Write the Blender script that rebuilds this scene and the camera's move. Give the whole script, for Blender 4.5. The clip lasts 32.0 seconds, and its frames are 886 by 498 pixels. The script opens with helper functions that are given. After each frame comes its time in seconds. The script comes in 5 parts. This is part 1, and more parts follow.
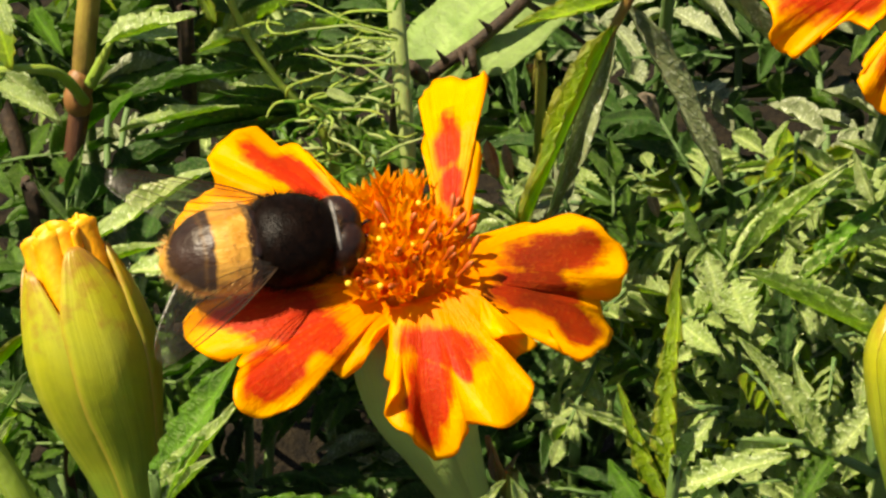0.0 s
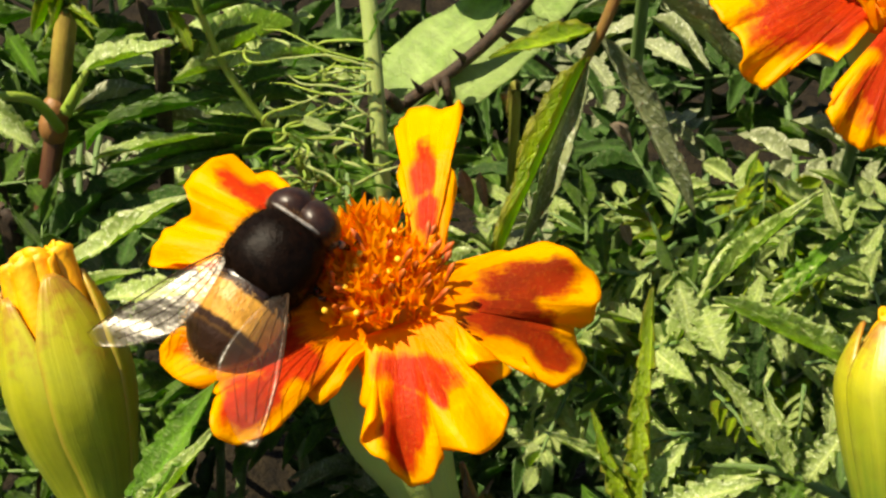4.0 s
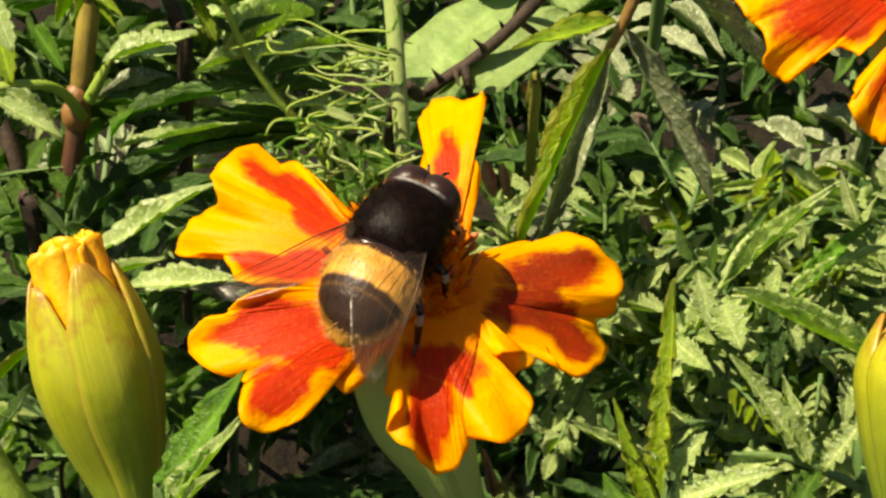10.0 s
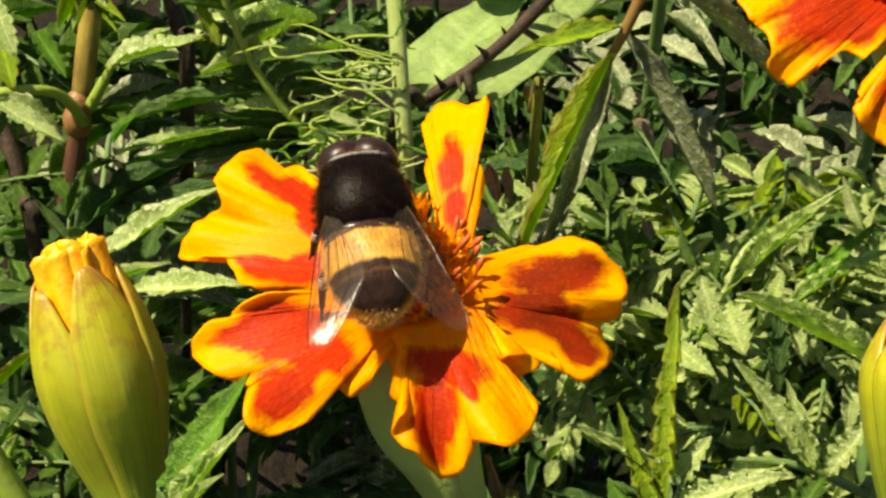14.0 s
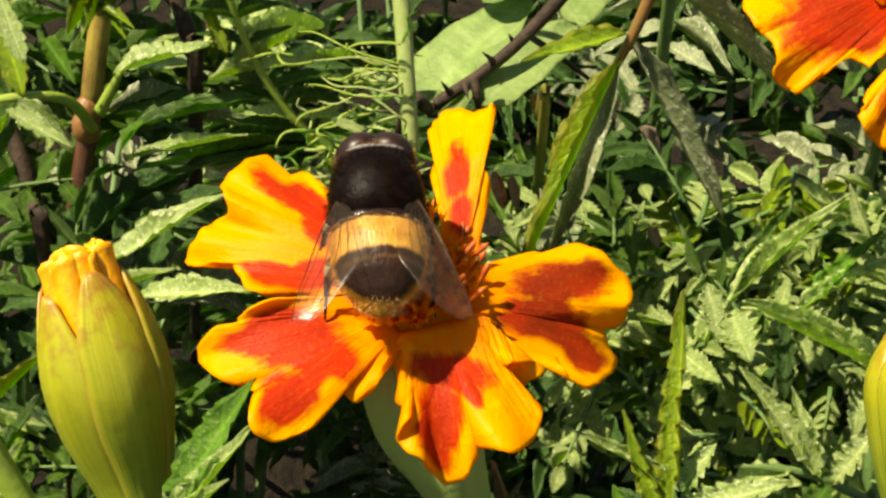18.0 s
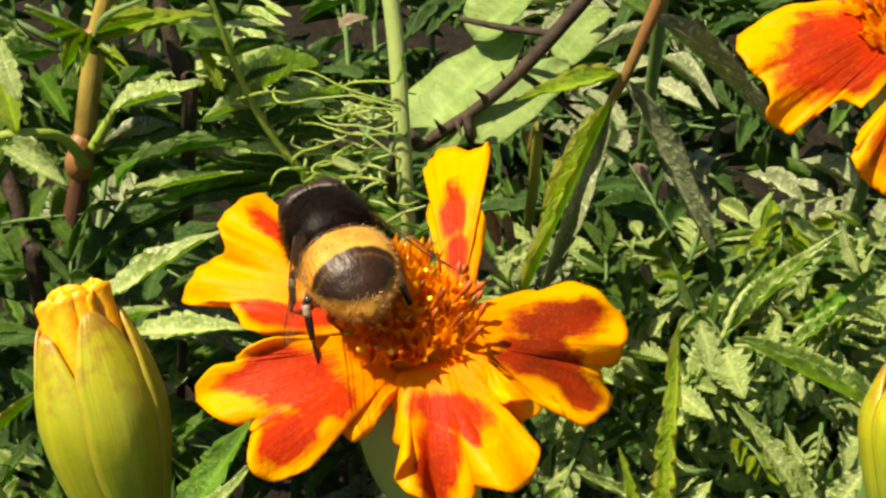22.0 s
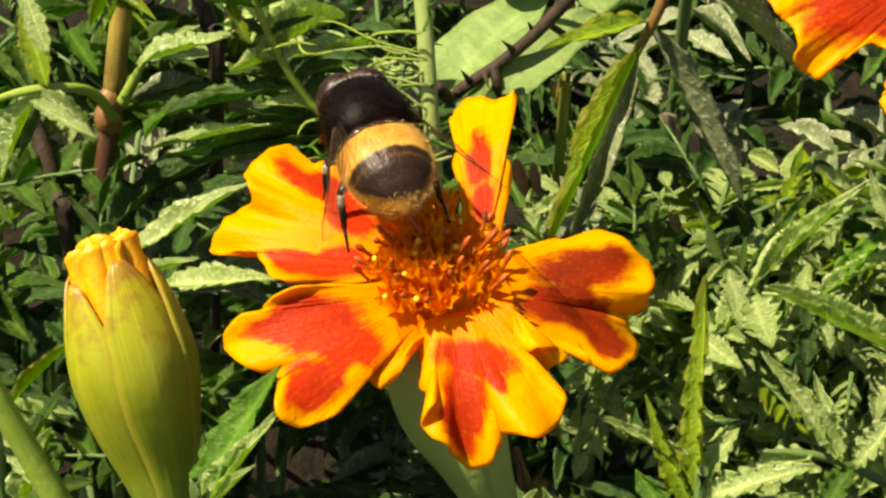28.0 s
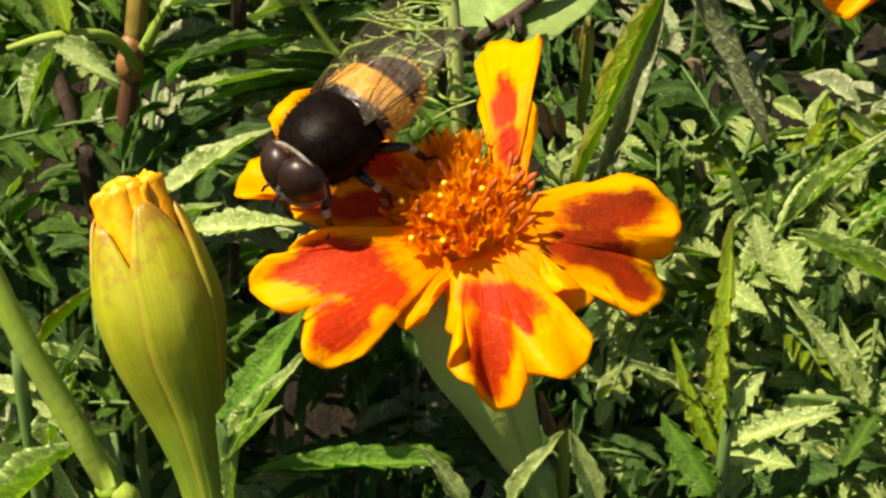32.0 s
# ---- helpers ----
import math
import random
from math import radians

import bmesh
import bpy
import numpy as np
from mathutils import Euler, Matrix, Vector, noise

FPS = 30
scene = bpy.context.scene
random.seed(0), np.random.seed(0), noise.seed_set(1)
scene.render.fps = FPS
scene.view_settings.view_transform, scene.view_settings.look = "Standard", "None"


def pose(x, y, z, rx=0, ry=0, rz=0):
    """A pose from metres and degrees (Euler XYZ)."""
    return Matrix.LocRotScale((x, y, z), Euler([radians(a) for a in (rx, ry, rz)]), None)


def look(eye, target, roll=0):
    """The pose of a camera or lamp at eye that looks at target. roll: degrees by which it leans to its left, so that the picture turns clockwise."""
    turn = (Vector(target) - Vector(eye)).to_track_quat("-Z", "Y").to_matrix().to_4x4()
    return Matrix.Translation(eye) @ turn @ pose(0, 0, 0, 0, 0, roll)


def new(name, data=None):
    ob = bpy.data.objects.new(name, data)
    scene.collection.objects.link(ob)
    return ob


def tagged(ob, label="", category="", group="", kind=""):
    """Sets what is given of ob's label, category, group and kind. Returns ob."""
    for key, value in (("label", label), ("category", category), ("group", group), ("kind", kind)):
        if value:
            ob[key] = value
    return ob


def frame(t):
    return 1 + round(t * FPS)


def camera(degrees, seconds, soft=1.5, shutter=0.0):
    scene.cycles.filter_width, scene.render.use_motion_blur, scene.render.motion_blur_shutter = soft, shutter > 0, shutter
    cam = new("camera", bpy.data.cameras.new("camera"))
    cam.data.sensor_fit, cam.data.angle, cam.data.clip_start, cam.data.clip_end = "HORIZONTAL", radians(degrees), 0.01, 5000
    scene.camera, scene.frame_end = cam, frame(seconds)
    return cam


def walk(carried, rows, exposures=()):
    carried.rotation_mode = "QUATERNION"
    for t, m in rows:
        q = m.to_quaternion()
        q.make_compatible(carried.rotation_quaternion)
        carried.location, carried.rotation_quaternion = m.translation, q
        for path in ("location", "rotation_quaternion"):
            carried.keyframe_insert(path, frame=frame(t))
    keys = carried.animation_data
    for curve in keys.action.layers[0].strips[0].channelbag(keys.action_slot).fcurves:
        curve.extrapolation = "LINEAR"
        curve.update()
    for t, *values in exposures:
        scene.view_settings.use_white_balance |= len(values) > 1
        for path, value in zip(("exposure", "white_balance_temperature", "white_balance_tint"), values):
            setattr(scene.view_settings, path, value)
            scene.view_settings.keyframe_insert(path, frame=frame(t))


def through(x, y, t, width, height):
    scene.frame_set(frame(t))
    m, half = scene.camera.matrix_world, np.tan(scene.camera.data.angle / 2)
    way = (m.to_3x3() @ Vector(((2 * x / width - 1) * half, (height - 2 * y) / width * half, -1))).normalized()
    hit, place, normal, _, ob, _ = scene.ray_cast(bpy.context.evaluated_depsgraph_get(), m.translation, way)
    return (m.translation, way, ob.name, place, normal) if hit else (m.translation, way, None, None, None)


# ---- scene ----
# The plan is laid out in the first eye's frame, in millimetres: right, ahead, up. The eye looks down on the flower bed.
cam = camera(36.0, 32.0, soft=2.5)
EYE, TILT, LEAN, TURN = 0.230, -35.0, 0.0, 0.0
VIEW = pose(0, 0, EYE, TILT, LEAN, TURN)
# seconds; millimetres right, ahead, up of the first eye; yaw, pitch, roll in degrees
ROWS = [
    (0.0, 0.0, 0.0, 0.0, 0.0, -0.0, 0.0),
    (0.5, -0.144, -0.177, -0.025, -0.368, 0.536, -0.085),
    (1.0, -0.157, -0.47, -0.111, -0.79, 1.081, -0.028),
    (1.5, -0.239, -0.531, -0.094, -0.958, 1.366, -0.003),
    (2.0, -0.167, -0.41, -0.098, -1.634, 1.044, -0.054),
    (2.5, -0.397, -0.768, -0.072, -1.66, 0.82, -0.011),
    (3.0, -0.361, -1.039, -0.187, -1.582, 1.257, -0.082),
    (3.5, -0.395, -0.878, -0.108, -1.261, 1.144, -0.042),
    (5.5, -0.546, -1.279, 0.072, -1.332, 1.457, -0.174),
    (6.0, -0.535, -1.149, 0.162, -1.129, 1.143, -0.165),
    (6.5, -0.606, -1.104, -0.074, -0.566, 0.506, -0.114),
    (7.0, -0.589, -1.315, 0.066, -0.268, -0.69, -0.126),
    (7.5, -0.657, -1.302, -0.066, -0.17, -0.62, -0.267),
    (8.0, -0.591, -1.314, 0.135, -0.455, -0.705, -0.273),
    (8.5, -0.727, -1.621, 0.142, -0.552, -0.372, -0.176),
    (9.0, -1.517, -1.549, -0.207, -0.86, -0.14, -0.162),
    (9.5, -0.675, -2.025, 0.491, -0.792, -0.122, -0.288),
    (10.0, -2.224, -2.088, 0.666, -1.128, 0.404, -0.32),
    (10.5, -2.835, -1.615, -0.548, -1.456, 0.942, -0.281),
    (11.0, -2.841, -1.664, -0.265, -1.02, 0.739, -0.234),
    (11.5, -2.898, -1.725, -0.315, -1.166, 0.861, -0.259),
    (12.0, -2.613, -1.478, -0.239, -1.268, 0.687, -0.223),
    (12.5, -2.916, -1.68, -0.492, -1.371, 0.747, -0.262),
    (13.0, -2.885, -1.798, -0.281, -1.435, 0.899, -0.294),
    (13.5, -2.927, -1.931, -0.274, -1.303, 0.961, -0.323),
    (14.0, -3.01, -1.816, -0.233, -1.352, 1.015, -0.34),
    (14.5, -3.059, -1.814, -0.131, -0.996, 1.195, -0.332),
    (16.5, -3.086, -2.178, 1.05, -1.204, 0.813, -0.471),
    (17.0, -3.421, -2.075, 0.394, -1.245, 0.954, -0.431),
    (17.5, -2.786, -2.074, 0.487, -0.932, 0.933, -0.513),
    (18.0, -2.558, -2.15, -0.226, -0.892, 1.279, -0.504),
    (18.5, -2.599, -1.813, -0.82, -1.097, 1.361, -0.596),
    (19.0, -3.084, -2.158, -0.404, -1.29, 1.299, -0.5),
    (19.5, -3.17, -2.361, 0.458, -1.418, 1.283, -0.501),
    (20.0, -4.231, -2.261, 0.126, -1.741, 2.011, -0.464),
    (20.5, -4.152, -2.578, 0.022, -1.714, 2.791, -0.5),
    (21.0, -4.082, -2.649, 0.461, -1.695, 2.661, -0.451),
    (21.5, -4.147, -2.672, 0.444, -1.753, 2.59, -0.4),
    (22.0, -4.075, -2.73, 0.631, -1.781, 2.471, -0.453),
    (22.5, -3.908, -2.907, 0.242, -1.615, 2.8, -0.452),
    (23.0, -4.783, -2.741, -0.042, -1.651, 2.751, -0.454),
    (23.5, -4.399, -2.615, -0.462, -1.316, 2.471, -0.5),
    (24.0, -4.973, -3.637, -0.32, -1.533, 2.584, -0.519),
    (24.5, -3.725, -3.273, -0.042, -1.293, 2.456, -0.262),
    (25.0, -4.069, -3.345, 0.093, -0.93, 2.449, -0.138),
    (25.5, -4.348, -3.173, 0.041, -0.597, 2.174, -0.089),
    (26.0, -3.856, -2.762, -0.702, -0.186, 2.1, -0.076),
    (26.5, -4.279, -2.598, -0.621, -0.533, 1.091, -0.06),
    (28.5, -3.017, -2.86, -0.612, -0.108, 0.851, -0.137),
    (29.0, -4.398, -2.446, -0.643, 0.02, 0.503, -0.062),
    (29.5, -3.561, -2.529, -1.101, 0.044, -0.205, -0.041),
    (30.0, -3.309, -2.717, -0.811, 0.036, -0.234, -0.072),
    (30.5, -3.962, -2.294, -2.405, 0.166, 0.186, -0.1),
    (31.0, -3.277, -2.006, -2.089, 0.39, -0.318, -0.152),
    (31.5, -1.39, -2.081, -2.55, 0.866, -0.894, -0.03),
    (32.0, -4.341, -2.418, -2.424, 0.252, -0.567, -0.191),
]
walk(cam, [(t, VIEW @ pose(x / 1000, y / 1000, z / 1000, 90 + pitch, roll, yaw)) for t, x, y, z, yaw, pitch, roll in ROWS],
     exposures=[(0.0, 0.76, 7900, 8), (32.0, 0.76, 7900, 8)])

# ---- light: clear sun from the left, blue sky ----
SUN = Vector((-0.46, -0.10, 0.88)).normalized()
world = bpy.data.worlds.new("sky")
scene.world = world
world.use_nodes = True
wn = world.node_tree.nodes
sky = wn.new("ShaderNodeTexSky")
sky.sky_type, sky.sun_disc = "NISHITA", False
sky.sun_elevation, sky.sun_rotation = math.asin(SUN.z), math.atan2(SUN.x, SUN.y)
wn["Background"].inputs["Strength"].default_value = 0.058
world.node_tree.links.new(sky.outputs["Color"], wn["Background"].inputs["Color"])
lamp = bpy.data.lights.new("sun", "SUN")
lamp.energy, lamp.angle, lamp.color = 5.0, radians(0.53), (1.0, 0.94, 0.82)
sun = new("sun", lamp)
sun.matrix_basis = look(SUN, (0, 0, 0))

# ---- helpers ----
FOCAL = 784 / math.tan(radians(18))
MM = 0.001
DEEPER = 1.6  # the foliage behind the flower stands off from it by this much more than laid out


def spot(u, v, d):
    """A place by its bearing from the first eye (across and down on a 1568 x 882 field) and its distance ahead in millimetres."""
    d = d if d < 116 else 116 + DEEPER * (d - 116)
    return VIEW @ Vector(((u - 784) * d / FOCAL * MM, d * MM, (441 - v) * d / FOCAL * MM))


def shape(name, verts, faces, uv=None, smooth=True):
    me = bpy.data.meshes.new(name)
    me.from_pydata([tuple(v) for v in verts], [], faces)
    if uv is not None:
        layer = me.uv_layers.new(name="UVMap")
        idx = np.empty(len(me.loops), dtype=np.int32)
        me.loops.foreach_get("vertex_index", idx)
        layer.data.foreach_set("uv", np.asarray(uv, dtype=np.float32)[idx].ravel())
    me.polygons.foreach_set("use_smooth", [smooth] * len(me.polygons))
    me.update()
    return me


def thing(name, base, label, category, group="", kind=""):
    ob = new(name)
    ob.empty_display_size = 0.005
    ob.location = base
    return tagged(ob, label, category, group, kind)


def part(name, me, material, parent, label="", m=None):
    """Links a mesh under a thing or a part. m: its pose in the world, or None for a mesh in world metres."""
    if me.materials:
        pass
    else:
        me.materials.append(material)
    ob = new(name, me)
    if m is not None:
        ob.matrix_basis = m
    if parent is not None:
        ob.parent = parent
        up = parent.matrix_basis.copy()
        if parent.parent is not None:
            up = parent.parent.matrix_basis @ parent.matrix_parent_inverse @ up
        ob.matrix_parent_inverse = up.inverted()
    return tagged(ob, label)


def spline(points, n):
    """n points evenly by parameter on a Catmull-Rom curve through the points."""
    p = np.array([tuple(q) for q in points], dtype=float)
    p = np.vstack([2 * p[0] - p[1], p, 2 * p[-1] - p[-2]])
    out = []
    for k in range(n):
        x = k / (n - 1) * (len(p) - 3)
        i = min(int(x), len(p) - 4)
        t = x - i
        a, b, c, d = p[i:i + 4]
        out.append(0.5 * (2 * b + (c - a) * t + (2 * a - 5 * b + 4 * c - d) * t * t + (3 * b - a - 3 * c + d) * t ** 3))
    return np.array(out)


def tube(name, points, radii, n=16, sides=8):
    """A stalk through the points (metres) with radii in millimetres."""
    p = spline(points, n)
    r = np.interp(np.linspace(0, 1, n), np.linspace(0, 1, len(radii)), radii) * MM
    verts, faces, uv = [], [], []
    tang = np.gradient(p, axis=0)
    ref = Vector((0.31, 0.9, 0.2))
    for i in range(n):
        t = Vector(tang[i]).normalized()
        a = t.cross(ref).normalized()
        b = t.cross(a)
        for k in range(sides):
            w = 2 * math.pi * k / sides
            q = Vector(p[i]) + (a * math.cos(w) + b * math.sin(w)) * r[i]
            verts.append(q)
            uv.append((i / (n - 1), k / sides))
    for i in range(n - 1):
        for k in range(sides):
            k2 = (k + 1) % sides
            faces.append((i * sides + k, i * sides + k2, (i + 1) * sides + k2, (i + 1) * sides + k))
    faces.append(tuple(range(sides))[::-1])
    faces.append(tuple((n - 1) * sides + k for k in range(sides)))
    return shape(name, verts, faces, uv)


def sheet(name, P, thick, uv):
    """A thin closed blade from a grid of places P (rows, columns, 3), thick metres through."""
    n, m, _ = P.shape
    du = np.gradient(P, axis=0)
    dv = np.gradient(P, axis=1)
    nor = np.cross(du, dv)
    nor /= np.maximum(np.linalg.norm(nor, axis=2, keepdims=True), 1e-12)
    verts = np.concatenate([(P + nor * thick / 2).reshape(-1, 3), (P - nor * thick / 2).reshape(-1, 3)])
    faces = []
    o = n * m
    for i in range(n - 1):
        for j in range(m - 1):
            a, b, c, d = i * m + j, i * m + j + 1, (i + 1) * m + j + 1, (i + 1) * m + j
            faces.append((a, d, c, b))
            faces.append((o + a, o + b, o + c, o + d))
    rim = [j for j in range(m)] + [i * m + m - 1 for i in range(1, n)] + [(n - 1) * m + j for j in range(m - 2, -1, -1)] + [i * m for i in range(n - 2, 0, -1)]
    for k in range(len(rim)):
        a, b = rim[k], rim[(k + 1) % len(rim)]
        faces.append((a, b, o + b, o + a))
    return shape(name, verts, faces, np.concatenate([uv.reshape(-1, 2)] * 2))


def lathe(name, path, radii, n=20, sides=20, lobes=0, depth=0.0, twist=0.0):
    """A turned body along a curved axis; lobes of the given depth run along it."""
    p = spline(path, n)
    r = spline([(x, 0, 0) for x in radii], n)[:, 0] * MM
    tang = np.gradient(p, axis=0)
    verts, faces, uv = [], [], []
    ref = VIEW.to_3x3() @ Vector((0, -1, 0.05))
    for i in range(n):
        t = Vector(tang[i]).normalized()
        a = (ref - t * ref.dot(t)).normalized()
        b = t.cross(a)
        for k in range(sides):
            w = 2 * math.pi * k / sides
            f = 1 - depth * abs(math.sin(lobes * (w + twist * i / n) / 2)) ** 8 if lobes else 1
            verts.append(Vector(p[i]) + (a * math.cos(w) + b * math.sin(w)) * max(r[i], 1e-5) * f)
            uv.append((i / (n - 1), k / sides))
    for i in range(n - 1):
        for k in range(sides):
            k2 = (k + 1) % sides
            faces.append((i * sides + k, i * sides + k2, (i + 1) * sides + k2, (i + 1) * sides + k))
    faces.append(tuple(range(sides))[::-1])
    faces.append(tuple((n - 1) * sides + k for k in range(sides)))
    return shape(name, verts, faces, uv)


# ---- materials ----
def node_material(name):
    m = bpy.data.materials.new(name)
    m.use_nodes = True
    t = m.node_tree
    return m, t, t.nodes, t.links, t.nodes["Principled BSDF"]


def ramp(t, src, stops):
    n = t.nodes.new("ShaderNodeValToRGB")
    while len(n.color_ramp.elements) < len(stops):
        n.color_ramp.elements.new(0.5)
    for e, (p, c) in zip(n.color_ramp.elements, stops):
        e.position, e.color = p, (*c, 1)
    t.links.new(src, n.inputs["Fac"])
    return n.outputs["Color"]


def noise_of(t, scale, detail=4, coord="Object", rough=0.6, stretch=None):
    tc = t.nodes.new("ShaderNodeTexCoord")
    n = t.nodes.new("ShaderNodeTexNoise")
    n.inputs["Scale"].default_value, n.inputs["Detail"].default_value, n.inputs["Roughness"].default_value = scale, detail, rough
    src = tc.outputs[coord]
    if stretch:
        mp = t.nodes.new("ShaderNodeMapping")
        mp.inputs["Scale"].default_value = stretch
        t.links.new(src, mp.inputs["Vector"])
        src = mp.outputs["Vector"]
    t.links.new(src, n.inputs["Vector"])
    return n.outputs["Fac"]


def mix(t, fac, a, b, kind="MIX"):
    n = t.nodes.new("ShaderNodeMix")
    n.data_type, n.blend_type = "RGBA", kind
    for s, v in ((n.inputs[0], fac), (n.inputs[6], a), (n.inputs[7], b)):
        if isinstance(v, (int, float)):
            s.default_value = v
        elif isinstance(v, tuple):
            s.default_value = (*v, 1)
        else:
            t.links.new(v, s)
    return n.outputs[2]


def maths(t, op, a, b=0.0, c=0.0):
    n = t.nodes.new("ShaderNodeMath")
    n.operation = op
    for s, v in zip(n.inputs, (a, b, c)):
        if isinstance(v, (int, float)):
            s.default_value = v
        else:
            t.links.new(v, s)
    return n.outputs[0]


def bump(t, p, height, distance, strength=0.6):
    b = t.nodes.new("ShaderNodeBump")
    b.inputs["Strength"].default_value, b.inputs["Distance"].default_value = strength, distance
    t.links.new(height, b.inputs["Height"])
    t.links.new(b.outputs["Normal"], p.inputs["Normal"])
    return b.outputs["Normal"]


def through_light(t, p, colour, share):
    """Mixes light that passes through a blade into the surface."""
    tr = t.nodes.new("ShaderNodeBsdfTranslucent")
    mx = t.nodes.new("ShaderNodeMixShader")
    mx.inputs[0].default_value = share
    if isinstance(colour, tuple):
        tr.inputs["Color"].default_value = (*colour, 1)
    else:
        t.links.new(colour, tr.inputs["Color"])
    t.links.new(p.outputs[0], mx.inputs[1])
    t.links.new(tr.outputs[0], mx.inputs[2])
    t.links.new(mx.outputs[0], t.nodes["Material Output"].inputs["Surface"])


def uv_axes(t):
    tc = t.nodes.new("ShaderNodeTexCoord")
    sp = t.nodes.new("ShaderNodeSeparateXYZ")
    t.links.new(tc.outputs["UV"], sp.inputs[0])
    return sp.outputs[0], sp.outputs[1]


def leaf_material(name, dark, light, spots, share=0.32, rough=0.42, brown=0.0, grain=9.0, fleck=(0.56, 0.64, 0.30), veins=0.16, gloss=0.38):
    """A leaf blade: paler midrib and side veins, mottled green, pale flecks for dust and painted-in highlights; u runs
    along the blade, v across it.
    """
    m, t, nodes, links, p = node_material(name)
    rnd = nodes.new("ShaderNodeObjectInfo").outputs["Random"]
    u, v = uv_axes(t)
    place = nodes.new("ShaderNodeCombineXYZ")
    links.new(maths(t, "MULTIPLY_ADD", u, 4.5, maths(t, "MULTIPLY", rnd, 37.0)), place.inputs[0])
    links.new(maths(t, "MULTIPLY_ADD", v, 1.0, maths(t, "MULTIPLY", rnd, 91.0)), place.inputs[1])

    def grain_of(scale, detail, rough_=0.62):
        n = nodes.new("ShaderNodeTexNoise")
        n.inputs["Scale"].default_value, n.inputs["Detail"].default_value, n.inputs["Roughness"].default_value = scale, detail, rough_
        links.new(place.outputs[0], n.inputs["Vector"])
        return n.outputs["Fac"]
    big, mid, fine = grain_of(1.3, 3), grain_of(4.5, 4), grain_of(grain, 3, 0.7)
    col = mix(t, ramp(t, big, [(0.34, (0, 0, 0)), (0.66, (1, 1, 1))]), dark, light)
    col = mix(t, maths(t, "MULTIPLY", ramp(t, mid, [(0.42, (0, 0, 0)), (0.66, (1, 1, 1))]), 0.45), col, tuple(0.55 * c for c in dark))
    col = mix(t, maths(t, "MULTIPLY", rnd, 0.35), col, tuple(0.5 * c for c in light))
    side = maths(t, "ABSOLUTE", maths(t, "SUBTRACT", v, 0.5))
    vein = maths(t, "PINGPONG", maths(t, "ADD", maths(t, "MULTIPLY", u, 8.0), maths(t, "MULTIPLY", side, -3.5)), 0.5)
    vein = ramp(t, vein, [(0.0, (1, 1, 1)), (0.10, (0, 0, 0))])
    rib = ramp(t, side, [(0.0, (1, 1, 1)), (0.04, (0.6, 0.6, 0.6)), (0.07, (0, 0, 0))])
    col = mix(t, maths(t, "MULTIPLY", vein, veins), col, tuple(min(1, 1.9 * c) for c in light))
    # fleck patches: dusty look, and white highlights painted into the colour
    patch = ramp(t, maths(t, "ADD", maths(t, "MULTIPLY", fine, 0.6), maths(t, "MULTIPLY", mid, 0.4)), [(0.53, (0, 0, 0)), (0.60, (1, 1, 1))])
    col = mix(t, maths(t, "MULTIPLY", patch, spots), col, fleck)
    col = mix(t, maths(t, "MULTIPLY", rib, 0.28 if veins > 0.1 else 0.1), col, tuple(min(1, 1.8 * c + 0.02) for c in light))
    if brown:
        edge = maths(t, "MULTIPLY", ramp(t, maths(t, "ADD", side, maths(t, "MULTIPLY", big, 0.45)), [(0.52, (0, 0, 0)), (0.68, (1, 1, 1))]), brown)
        col = mix(t, edge, col, (0.24, 0.08, 0.015))
    links.new(col, p.inputs["Base Color"])
    p.inputs["Roughness"].default_value = rough
    p.inputs["Specular IOR Level"].default_value = gloss
    h = maths(t, "ADD", maths(t, "MULTIPLY", mid, 0.8), maths(t, "ADD", maths(t, "MULTIPLY", fine, 0.5), maths(t, "MULTIPLY", vein, -0.12)))
    bump(t, p, h, 0.0005, 0.8)
    through_light(t, p, mix(t, 1.0, col, (1.6, 1.9, 0.55), "MULTIPLY"), share)
    return m


def stalk_material(name, low, high, rough=0.45, streak=(0.3, 0.3, 0.3), amount=0.25, turn=(0.35, 0.95)):
    m, t, nodes, links, p = node_material(name)
    u, v = uv_axes(t)
    big = noise_of(t, 300, 3)
    col = mix(t, ramp(t, maths(t, "ADD", u, maths(t, "MULTIPLY", big, 0.4)), [(turn[0], (0, 0, 0)), (turn[1], (1, 1, 1))]), low, high)
    lines = noise_of(t, 6, 3, "UV", 0.6, (1.5, 14, 1))
    col = mix(t, maths(t, "MULTIPLY", ramp(t, lines, [(0.5, (0, 0, 0)), (0.62, (1, 1, 1))]), amount), col, streak)
    links.new(col, p.inputs["Base Color"])
    p.inputs["Roughness"].default_value = rough
    p.inputs["Subsurface Weight"].default_value = 0.12
    p.inputs["Subsurface Radius"].default_value = (0.6, 0.9, 0.3)
    p.inputs["Subsurface Scale"].default_value = 0.0008
    bump(t, p, maths(t, "ADD", lines, noise_of(t, 1600, 3)), 0.00018, 0.6)
    return m


